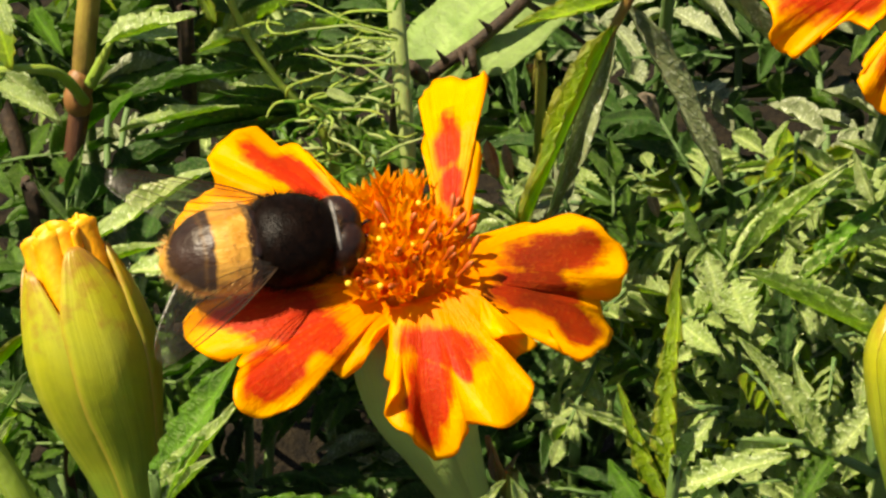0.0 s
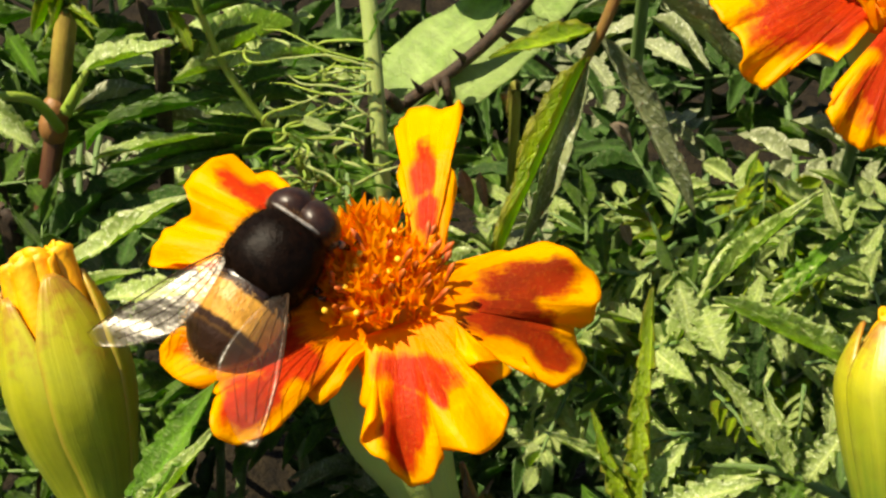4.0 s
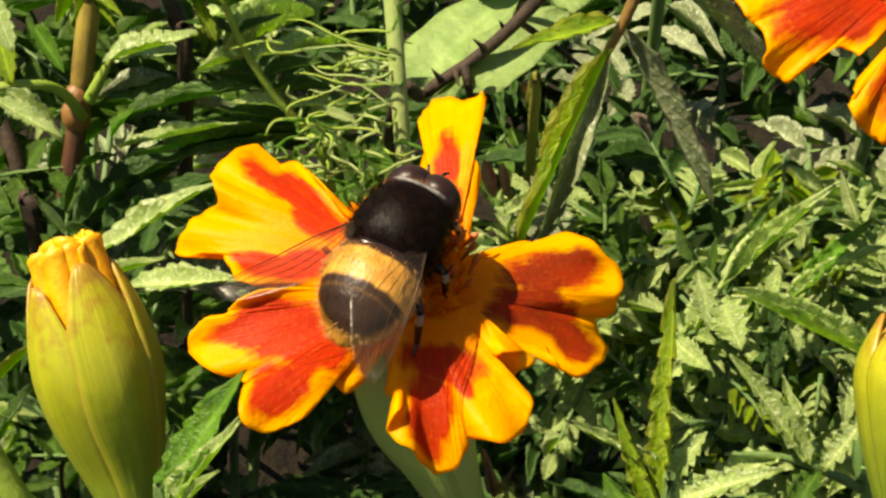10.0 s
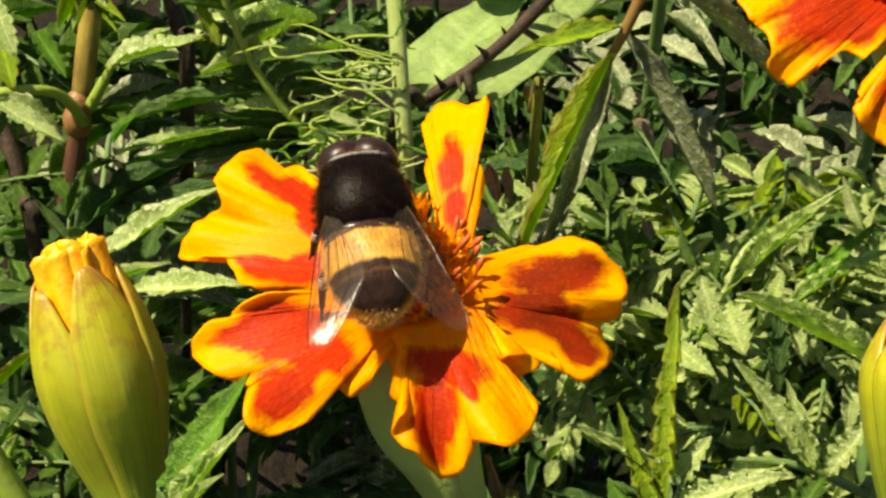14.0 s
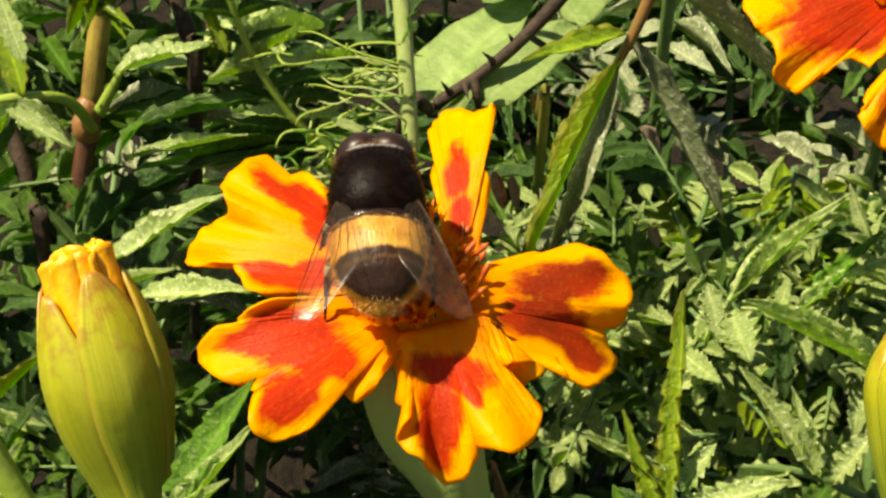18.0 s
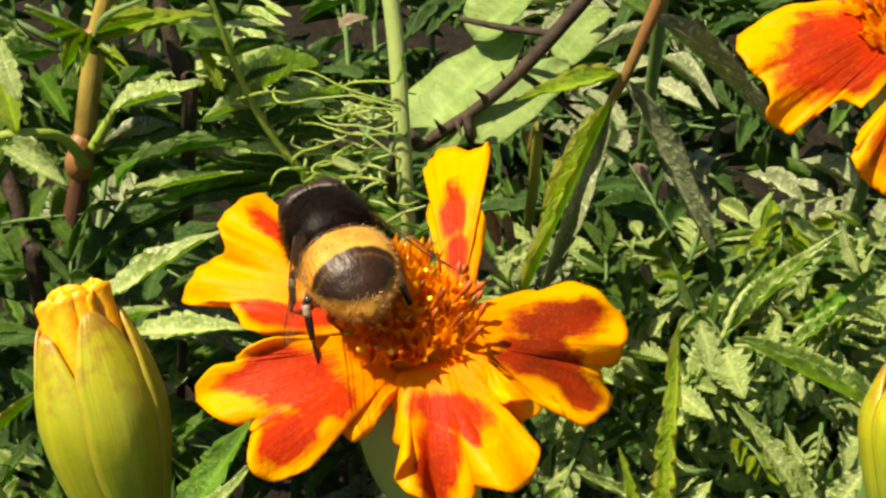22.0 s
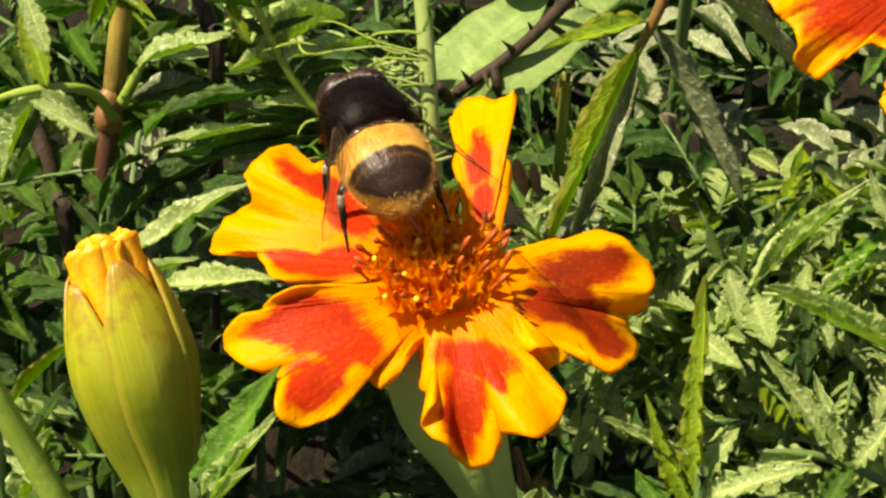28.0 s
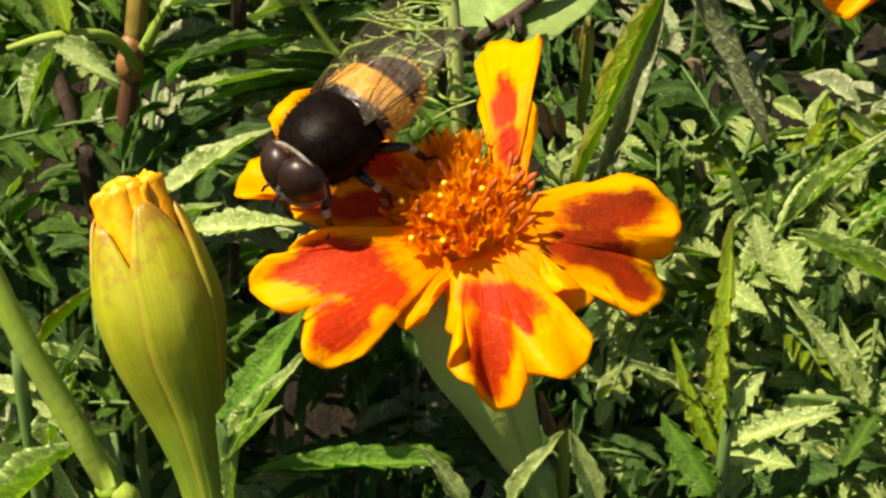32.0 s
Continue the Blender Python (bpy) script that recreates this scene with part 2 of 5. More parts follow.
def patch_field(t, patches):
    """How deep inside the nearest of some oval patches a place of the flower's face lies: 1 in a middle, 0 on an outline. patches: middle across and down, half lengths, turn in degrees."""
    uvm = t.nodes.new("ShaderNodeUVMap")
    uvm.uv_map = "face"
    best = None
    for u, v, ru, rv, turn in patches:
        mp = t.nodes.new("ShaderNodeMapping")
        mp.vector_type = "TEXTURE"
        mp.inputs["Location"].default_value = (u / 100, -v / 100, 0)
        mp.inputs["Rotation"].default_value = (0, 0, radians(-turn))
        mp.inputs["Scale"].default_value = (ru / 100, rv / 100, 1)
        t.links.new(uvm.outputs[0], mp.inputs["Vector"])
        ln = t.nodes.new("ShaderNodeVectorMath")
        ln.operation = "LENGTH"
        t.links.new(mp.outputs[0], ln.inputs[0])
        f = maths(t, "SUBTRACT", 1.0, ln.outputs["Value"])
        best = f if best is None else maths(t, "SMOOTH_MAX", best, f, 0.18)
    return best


def petal_material(name, patches, deep=0.5, tone=1.0, rim=(0.08, 0.24), pale=0.35):
    """Marigold ray floret: gold, with soft-edged red patches that stop short of the rim."""
    m, t, nodes, links, p = node_material(name)
    u, v = uv_axes(t)
    streaks = noise_of(t, 1.0, 4, "UV", 0.65, (2.0, 26, 1))
    soft = noise_of(t, 420, 4)
    grain = noise_of(t, 2600, 2)
    uvm = nodes.new("ShaderNodeUVMap")
    uvm.uv_map = "rim"
    sp = nodes.new("ShaderNodeSeparateXYZ")
    links.new(uvm.outputs[0], sp.inputs[0])
    wob = maths(t, "ADD", maths(t, "MULTIPLY", maths(t, "SUBTRACT", streaks, 0.5), 0.75), maths(t, "MULTIPLY", maths(t, "SUBTRACT", soft, 0.5), 0.9))
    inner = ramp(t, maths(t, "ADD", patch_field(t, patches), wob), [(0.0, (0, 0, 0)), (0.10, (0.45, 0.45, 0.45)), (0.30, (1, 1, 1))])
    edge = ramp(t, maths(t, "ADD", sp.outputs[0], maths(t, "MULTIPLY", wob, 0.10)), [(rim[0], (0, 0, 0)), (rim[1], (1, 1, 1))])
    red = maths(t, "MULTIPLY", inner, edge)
    gold = mix(t, ramp(t, u, [(0.1, (0, 0, 0)), (0.8, (1, 1, 1))]), (0.95, 0.28, 0.002), (0.98, 0.43, 0.002))
    gold = mix(t, maths(t, "MULTIPLY", ramp(t, streaks, [(0.48, (0, 0, 0)), (0.72, (1, 1, 1))]), 0.30), gold, (0.92, 0.27, 0.003))
    gold = mix(t, maths(t, "MULTIPLY", ramp(t, soft, [(0.52, (0, 0, 0)), (0.72, (1, 1, 1))]), pale), gold, (0.97, 0.60, 0.015))
    crimson = mix(t, ramp(t, streaks, [(0.42, (0, 0, 0)), (0.74, (1, 1, 1))]), (0.56 * tone, 0.009, 0.004), (0.78 * tone, 0.050 * tone, 0.004))
    crimson = mix(t, ramp(t, noise_of(t, 260, 3), [(0.40, (0, 0, 0)), (0.62, (deep, deep, deep))]), crimson, (0.36 * tone, 0.008, 0.004))
    col = mix(t, maths(t, "MULTIPLY", red, 0.95), gold, crimson)
    col = mix(t, maths(t, "MULTIPLY", ramp(t, grain, [(0.55, (0, 0, 0)), (0.75, (1, 1, 1))]), 0.10), col, (0.95, 0.42, 0.04))
    links.new(col, p.inputs["Base Color"])
    p.inputs["Roughness"].default_value = 0.52
    p.inputs["Specular IOR Level"].default_value = 0.16
    bump(t, p, maths(t, "ADD", streaks, maths(t, "ADD", maths(t, "MULTIPLY", soft, 0.9), maths(t, "MULTIPLY", grain, 0.35))), 0.00032, 0.5)
    through_light(t, p, mix(t, 1.0, col, (1.15, 0.95, 0.6), "MULTIPLY"), 0.32)
    return m


def plain_material(name, a, b, scale, rough=0.5, metal=0.0, bumps=0.0, spec=0.5, sheen=0.0, coat=0.0, random=0.0, through=0.0):
    m, t, nodes, links, p = node_material(name)
    n = noise_of(t, scale, 4)
    col = mix(t, ramp(t, n, [(0.36, (0, 0, 0)), (0.66, (1, 1, 1))]), a, b)
    if random:
        rnd = nodes.new("ShaderNodeObjectInfo").outputs["Random"]
        col = mix(t, maths(t, "MULTIPLY", rnd, random), col, tuple(0.45 * x for x in a))
    links.new(col, p.inputs["Base Color"])
    p.inputs["Roughness"].default_value, p.inputs["Metallic"].default_value = rough, metal
    p.inputs["Specular IOR Level"].default_value = spec
    p.inputs["Sheen Weight"].default_value = sheen
    p.inputs["Coat Weight"].default_value = coat
    if bumps:
        bump(t, p, noise_of(t, scale * 3, 3), bumps, 0.8)
    if through:
        through_light(t, p, col, through)
    return m


GREEN = leaf_material("leaf_mid_green", (0.048, 0.135, 0.010), (0.12, 0.25, 0.019), 0.22, 0.38, 0.34, gloss=0.5)
# pale leaves whitened further: sun and sky glare is in this colour
PALE = leaf_material("leaf_pale_green_glare", (0.28, 0.41, 0.07), (0.54, 0.64, 0.24), 0.78, 0.34, 0.30, 0.0, 8.0, (0.82, 0.85, 0.64), gloss=0.8)
LIME = leaf_material("leaf_yellow_green", (0.20, 0.35, 0.012), (0.38, 0.50, 0.022), 0.10, 0.40, 0.40, 0.35)
BRIGHT = leaf_material("leaf_bright_green", (0.09, 0.25, 0.014), (0.19, 0.40, 0.030), 0.25, 0.38, 0.34)
GREY = leaf_material("leaf_grey_green", (0.19, 0.24, 0.10), (0.38, 0.43, 0.22), 0.75, 0.22, 0.42, 0.0, 7.0, (0.72, 0.75, 0.60), gloss=0.7)
# dark green leaves, and shade painted into the dim foliage behind
DARK = leaf_material("leaf_dark_green_and_shade", (0.028, 0.090, 0.014), (0.070, 0.17, 0.026), 0.18, 0.34, 0.36)
SAGE = leaf_material("leaf_sage", (0.25, 0.38, 0.10), (0.37, 0.49, 0.17), 0.10, 0.30, 0.5, 0.0, 9.0, (0.5, 0.6, 0.35), 0.05)
DRY = leaf_material("petal_dry_beige", (0.34, 0.24, 0.15), (0.55, 0.44, 0.32), 0.2, 0.25, 0.6)


def bud_material():
    """Sepals of a bud: yellow-green, greener below, fine ribs, rusty stains round the tips."""
    m, t, nodes, links, p = node_material("bud_sepal")
    u, v = uv_axes(t)
    big, mid = noise_of(t, 240, 3), noise_of(t, 700, 4)
    col = mix(t, ramp(t, maths(t, "ADD", u, maths(t, "MULTIPLY", big, 0.4)), [(0.35, (0, 0, 0)), (1.0, (1, 1, 1))]), (0.40, 0.375, 0.011), (0.17, 0.28, 0.026))
    col = mix(t, maths(t, "MULTIPLY", ramp(t, mid, [(0.45, (0, 0, 0)), (0.66, (1, 1, 1))]), 0.35), col, (0.20, 0.22, 0.02))
    lines = noise_of(t, 1.0, 3, "UV", 0.6, (0.9, 5, 1))
    col = mix(t, maths(t, "MULTIPLY", ramp(t, lines, [(0.40, (0, 0, 0)), (0.68, (1, 1, 1))]), 0.36), col, (0.56, 0.53, 0.05))
    rust = ramp(t, maths(t, "SUBTRACT", maths(t, "MULTIPLY", mid, 0.55), u), [(0.0, (0, 0, 0)), (0.20, (1, 1, 1))])
    col = mix(t, maths(t, "MULTIPLY", rust, 0.8), col, (0.34, 0.12, 0.02))
    edge = ramp(t, maths(t, "ABSOLUTE", maths(t, "SUBTRACT", v, 0.5)), [(0.44, (0, 0, 0)), (0.5, (1, 1, 1))])
    col = mix(t, maths(t, "MULTIPLY", edge, 0.5), col, (0.42, 0.24, 0.05))
    links.new(col, p.inputs["Base Color"])
    p.inputs["Roughness"].default_value = 0.40
    p.inputs["Subsurface Weight"].default_value = 0.15
    p.inputs["Subsurface Radius"].default_value = (0.9, 1.0, 0.3)
    p.inputs["Subsurface Scale"].default_value = 0.001
    bump(t, p, maths(t, "ADD", lines, maths(t, "MULTIPLY", mid, 0.3)), 0.00022, 0.8)
    return m


STALK = stalk_material("stalk_green", (0.10, 0.20, 0.045), (0.17, 0.28, 0.07))
STALK_PALE = stalk_material("stalk_pale_green", (0.33, 0.43, 0.12), (0.42, 0.52, 0.17))
STALK_BROWN = stalk_material("stalk_tan_to_maroon", (0.38, 0.29, 0.05), (0.075, 0.026, 0.014), 0.5, (0.34, 0.17, 0.05), 0.45, (0.46, 0.66))
STALK_LIME = stalk_material("stalk_lime", (0.26, 0.40, 0.035), (0.34, 0.46, 0.05))
STALK_RUST = stalk_material("stalk_rust_to_lime", (0.26, 0.12, 0.035), (0.20, 0.28, 0.03), 0.5, (0.36, 0.20, 0.06), 0.4)
TWIG = plain_material("twig_dark_brown", (0.022, 0.013, 0.006), (0.060, 0.034, 0.016), 900, 0.75, bumps=0.0002)
FLOWER_STALK = stalk_material("flower_stalk_green", (0.19, 0.31, 0.05), (0.15, 0.26, 0.04))
CALYX = stalk_material("calyx_green", (0.34, 0.47, 0.10), (0.42, 0.54, 0.13), 0.5, (0.32, 0.42, 0.18), 0.35)
BUD = bud_material()
BUD_LOW = stalk_material("bud_stalk_green", (0.17, 0.27, 0.07), (0.20, 0.31, 0.11), 0.45)
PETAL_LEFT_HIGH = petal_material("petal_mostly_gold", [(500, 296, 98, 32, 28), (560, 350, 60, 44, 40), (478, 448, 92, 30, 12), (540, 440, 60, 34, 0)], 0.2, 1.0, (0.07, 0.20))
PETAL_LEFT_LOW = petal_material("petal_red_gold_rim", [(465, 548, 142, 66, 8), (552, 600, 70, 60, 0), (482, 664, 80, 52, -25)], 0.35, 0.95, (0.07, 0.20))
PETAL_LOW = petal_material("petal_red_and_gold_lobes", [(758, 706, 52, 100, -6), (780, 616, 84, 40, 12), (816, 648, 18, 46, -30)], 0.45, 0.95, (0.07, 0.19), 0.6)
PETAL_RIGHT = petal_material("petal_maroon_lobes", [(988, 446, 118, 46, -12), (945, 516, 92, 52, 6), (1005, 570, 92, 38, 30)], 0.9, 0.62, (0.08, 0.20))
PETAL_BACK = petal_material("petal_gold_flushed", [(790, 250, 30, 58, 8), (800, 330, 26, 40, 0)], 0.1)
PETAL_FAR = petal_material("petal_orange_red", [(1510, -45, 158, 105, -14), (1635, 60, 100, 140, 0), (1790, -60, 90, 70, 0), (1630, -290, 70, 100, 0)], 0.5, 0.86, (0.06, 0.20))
PETAL_TIP = plain_material("bud_petal_gold", (0.86, 0.34, 0.006), (0.93, 0.47, 0.012), 700, 0.5, bumps=0.0001)
FLORET = plain_material("disc_floret_orange", (0.94, 0.29, 0.004), (0.97, 0.46, 0.008), 900, 0.5, bumps=0.0001, random=0.06, through=0.5)
FLORET_GOLD = plain_material("disc_floret_gold", (0.95, 0.36, 0.004), (0.97, 0.50, 0.010), 900, 0.5, bumps=0.0001, random=0.08, through=0.45)
STIGMA = plain_material("stigma_dark_red", (0.40, 0.055, 0.008), (0.70, 0.18, 0.010), 900, 0.5, random=0.3)
POLLEN = plain_material("pollen_yellow", (0.92, 0.50, 0.015), (0.95, 0.62, 0.05), 1500, 0.6)
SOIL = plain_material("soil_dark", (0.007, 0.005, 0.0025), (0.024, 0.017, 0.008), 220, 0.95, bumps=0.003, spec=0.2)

# ---- ground ----
def soil():
    n = 60
    xs = np.linspace(-1, 1, n)
    xs = np.sign(xs) * (0.25 * np.abs(xs) + 8 * np.abs(xs) ** 5)
    verts, faces = [], []
    for y in xs:
        for x in xs:
            near = math.exp(-(x * x + y * y) / 0.4)
            z = (noise.noise(Vector((x * 60, y * 60, 0))) * 0.006 + noise.noise(Vector((x * 18, y * 18, 3))) * 0.010) * near
            verts.append((x, y + 0.25, z))
    for i in range(n - 1):
        for j in range(n - 1):
            faces.append((i * n + j, i * n + j + 1, (i + 1) * n + j + 1, (i + 1) * n + j))
    me = shape("ground", verts, faces)
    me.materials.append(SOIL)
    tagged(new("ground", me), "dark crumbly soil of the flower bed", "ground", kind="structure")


soil()
UP = Vector((0, 0, 1))
FACING = VIEW.to_3x3() @ Vector((-0.25, -0.72, 0.62))
rng = random.Random(7)


def ground_under(p, sway=(0, 0)):
    return Vector((p[0] + sway[0], p[1] + sway[1], 0.0))


# ---- leaves ----
def blade_profile(y, round_leaf):
    if round_leaf:
        return math.sin(math.pi * y ** 0.75) ** 0.62
    return (math.sin(math.pi * y ** 0.72) ** 0.85) if 0 < y < 1 else 0.0


BLADES = {}


def blade_mesh(material, kind):
    """A leaflet one long and one wide. kind: (teeth, fold, droop, seed, rounded)."""
    key = (material.name, kind)
    if key in BLADES:
        return BLADES[key]
    teeth, fold, droop, seed, rounded = kind
    r = random.Random(seed)
    n, m = (teeth * 3 + 1 if teeth else 17), 7
    P, uv = np.zeros((n, m, 3)), np.zeros((n, m, 2))
    ph, bend = r.uniform(0, 6), r.uniform(-0.06, 0.06)
    for i in range(n):
        y = i / (n - 1)
        w = max(blade_profile(y, rounded), 0.02) * 0.5
        cut = ((0.0, 0.18, 0.46) if 70 < seed < 96 else (0.0, 0.11, 0.28))[i % 3] if teeth else 0.0
        for j in range(m):
            x = (j / (m - 1)) * 2 - 1
            e = abs(x)
            ww = w * (1 - cut * (e > 0.9))
            fy = y + (0.012 * (i % 3) if teeth and e > 0.9 else 0) - 0.03 * e * e * (1 - y)
            z = fold * e * w + droop * (-(y ** 2)) + 0.03 * math.sin(9 * y + ph + 2.4 * x) * e + 0.02 * math.sin(19 * y + ph * 2) * e * e
            P[i, j] = (x * ww + bend * math.sin(math.pi * y), min(fy, 1.0), z)
            uv[i, j] = (y, (x + 1) / 2)
    me = sheet("blade", P, 0.010, uv)
    me.materials.append(material)
    BLADES[key] = me
    return me


NARROW = [(7, 0.5, 0.12, 1, 0), (8, 0.3, 0.05, 2, 0), (6, 0.8, 0.2, 3, 0), (9, 0.4, -0.06, 4, 0), (7, 0.15, 0.28, 5, 0), (8, 1.0, 0.1, 6, 0)]
ROUND = [(0, 0.15, 0.05, 7, 1), (0, 0.3, 0.12, 8, 1)]


def blade_pose(base, tip, width, facing):
    y = tip - base
    length = y.length
    y.normalize()
    z = facing - y * facing.dot(y)
    if z.length < 0.05:
        z = y.orthogonal()
    z.normalize()
    x = y.cross(z)
    m = Matrix((x, y, z)).transposed().to_4x4()
    return Matrix.Translation(base) @ m @ Matrix.Diagonal((width, length, (width + length) / 2, 1))


def blade(parent, material, base, tip, width, kind=0, facing=None, name="leaflet", label=""):
    """A leaflet between two places in metres."""
    k = kind if isinstance(kind, tuple) else NARROW[kind % len(NARROW)]
    return part(name, blade_mesh(material, k), material, parent, label, blade_pose(base, tip, width, facing or FACING))


def hero(parent, material, a, b, wide, kind=0, facing=None, name="leaflet", label=""):
    """A leaflet by the bearings of its base and tip; wide is its width on the same field."""
    f = VIEW.to_3x3() @ Vector(facing) if facing else None
    return blade(parent, material, spot(*a), spot(*b), wide * (a[2] + b[2]) / 2 / FOCAL * MM, kind, f, name, label)


def stalk_between(name, places, radii, material, parent, label="", n=16, sides=8):
    return part(name, tube(name, places, radii, n, sides), material, parent, label)


# ---- marigold flowers ----
def petal(parent, material, base, outline, centre_v, d0, slope, ruffle, waves, seed, lean=0.0, folds=(), bow=0.8, cols=110, rows=26):
    """A ray floret: a fan from its base edge to a wavy rim, leaning along the flower's face. folds: place across, rise, half width."""
    r = random.Random(seed)
    rim = spline([(u, v, 0) for u, v in outline], cols)
    b0, b1 = np.array(base[0], float), np.array(base[1], float)
    ph = r.uniform(0, 6)
    for j in range(cols):
        rim[j, 0] += 3.4 * math.sin(0.42 * j + ph) + 1.6 * math.sin(1.05 * j)
        rim[j, 1] += 3.4 * math.cos(0.38 * j + 2 * ph) + 1.6 * math.cos(1.15 * j)
    P, uv, face, edge = np.zeros((rows, cols, 3)), np.zeros((rows, cols, 2)), np.zeros((rows, cols, 2)), np.zeros((rows, cols, 2))
    for i in range(rows):
        s = (i / (rows - 1)) ** 0.9
        for j in range(cols):
            c = j / (cols - 1)
            q = (b0 + (b1 - b0) * c) * (1 - s) + rim[j, :2] * s
            h = (centre_v - q[1]) * 0.0448
            d = d0 + slope * h + lean * (q[0] - 740) * 0.0448 - bow * math.sin(math.pi * s) * math.sin(math.pi * c)
            d += ruffle * s ** 2 * math.sin(waves * 2 * math.pi * c + ph)
            d += 0.48 * ruffle * max(0.0, s - 0.55) ** 1.5 * 3.3 * math.sin(waves * 6.1 * math.pi * c + 2 * ph)
            for at, rise, half in folds:
                d -= rise * s ** 1.4 * math.exp(-((c - at) / half) ** 2)
            rim_in = max(0.0, (s - 0.82) / 0.18)
            d += 0.5 * rim_in ** 2 * (0.4 + 0.6 * math.sin(13 * c + ph))
            d += 0.05 * math.sin(60 * c + ph) * s * (1 - 0.5 * s)
            P[i, j] = spot(q[0], q[1], d)
            uv[i, j] = (s, c)
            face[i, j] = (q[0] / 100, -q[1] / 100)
            edge[i, j] = (np.min(np.hypot(rim[:, 0] - q[0], rim[:, 1] - q[1])) / 100, s)
    me = sheet("petal", P, 0.00018, uv)
    idx = np.empty(len(me.loops), dtype=np.int32)
    me.loops.foreach_get("vertex_index", idx)
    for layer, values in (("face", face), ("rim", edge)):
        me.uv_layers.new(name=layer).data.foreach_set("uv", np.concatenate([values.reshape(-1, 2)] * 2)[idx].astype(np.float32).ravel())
    return part("petal", me, material, parent)


def floret_mesh(kind):
    """One tube floret of the disc: a slim tube that opens into five pointed lobes, one millimetre units."""
    verts, faces = [], []
    prof = [(0.0, 0.22), (1.5, 0.28), (3.2, 0.38), (4.1, 0.56)]
    s = 10
    for z, r in prof:
        for k in range(s):
            w = 2 * math.pi * k / s
            verts.append((r * math.cos(w), r * math.sin(w), z))
    for k in range(s):
        w = 2 * math.pi * k / s
        out = (0.84 if k % 2 == 0 else 0.52) * (1 + 0.15 * math.sin(3 * k + kind))
        verts.append((out * math.cos(w), out * math.sin(w), 5.0 if k % 2 == 0 else 4.2))
    for i in range(len(prof)):
        for k in range(s):
            k2 = (k + 1) % s
            faces.append((i * s + k, i * s + k2, (i + 1) * s + k2, (i + 1) * s + k))
    return shape("disc_floret", [Vector(v) * MM for v in verts], faces)


def stigma_mesh():
    verts, faces = [], []
    s = 6
    prof = [(0.0, 0.16), (1.2, 0.20), (1.9, 0.34), (2.3, 0.22), (2.6, 0.05)]
    for z, r in prof:
        for k in range(s):
            w = 2 * math.pi * k / s
            verts.append((r * math.cos(w) + 0.10 * z * z * 0.3, r * math.sin(w), z))
    for i in range(len(prof) - 1):
        for k in range(s):
            k2 = (k + 1) % s
            faces.append((i * s + k, i * s + k2, (i + 1) * s + k2, (i + 1) * s + k))
    faces.append(tuple((len(prof) - 1) * s + k for k in range(s)))
    return shape("stigma", [Vector(v) * MM for v in verts], faces)


def disc(parent, centre, axis, radius, count, seed, tall=0.3):
    """The domed middle of a flower: a cushion with tube florets, dark stigmas and pollen grains on it; the far florets stand taller."""
    r = random.Random(seed)
    axis = axis.normalized()
    back, right = VIEW.to_3x3() @ Vector((0, 0, 1)), VIEW.to_3x3() @ Vector((1, 0, 0))
    a = axis.cross(Vector((1, 0.2, 0))).normalized()
    b = axis.cross(a)
    prof = [(1.0, -0.3), (0.98, 0.0), (0.8, 0.26), (0.5, 0.40), (0.02, 0.44)]
    path = [centre + axis * radius * z for _, z in prof]
    part("cushion", lathe("cushion", path, [radius / MM * x for x, _ in prof], 14, 24), FLORET, parent, "orange cushion under the florets")
    kinds = [floret_mesh(k) for k in range(4)]
    stig = stigma_mesh()
    grain = shape("pollen_grain", *ball(0.00028, 8, 6))
    for i in range(count):
        q = math.sqrt((i + 0.5) / count)
        w = i * 2.39996 + r.uniform(-0.15, 0.15)
        out = (a * math.cos(w) + b * math.sin(w))
        far = max(0.0, out.dot(back)) * q
        p = centre + out * radius * q * 0.98 + axis * radius * 0.46 * (1 - q ** 2.2) - axis * 0.0012
        lean = (axis + out * (0.06 + 0.46 * q ** 2) * (1 - 0.5 * far) + back * 0.35 * far + Vector((r.uniform(-.34, .34), r.uniform(-.34, .34), r.uniform(-.2, .2)))).normalized()
        rot = lean.to_track_quat("Z", "Y").to_matrix().to_4x4() @ Matrix.Rotation(r.uniform(0, 6.28), 4, "Z")
        size = r.uniform(0.72, 1.05) * (0.86 if q < 0.35 else 1.0)
        if out.dot(right) > 0.35:
            size *= 0.74
        if r.random() < 0.90:
            part("disc_floret", kinds[i % 4], FLORET_GOLD if far > 0.35 or i % 5 == 0 else FLORET, parent, "", Matrix.Translation(p) @ rot @ Matrix.Diagonal((1.28 * size, 1.28 * size, size * r.uniform(0.72, 0.95) * (1 + tall * far), 1)))
        if r.random() < (0.42 if q > 0.72 else 0.13):
            e = p + lean * size * 0.0034 + Vector((r.uniform(-1, 1), r.uniform(-1, 1), r.uniform(-1, 1))) * 0.0006
            lean2 = (lean + out * 0.3 * q + Vector((r.uniform(-.5, .5), r.uniform(-.5, .5), r.uniform(-.3, .3)))).normalized()
            part("stigma", stig, STIGMA, parent, "", Matrix.Translation(e) @ lean2.to_track_quat("Z", "Y").to_matrix().to_4x4() @ Matrix.Diagonal((0.9, 0.9, r.uniform(0.6, 1.0), 1)))
        if r.random() < 0.09 and q < 0.95:
            part("pollen_grain", grain, POLLEN, parent, "", Matrix.Translation(p + lean * size * 0.0047))


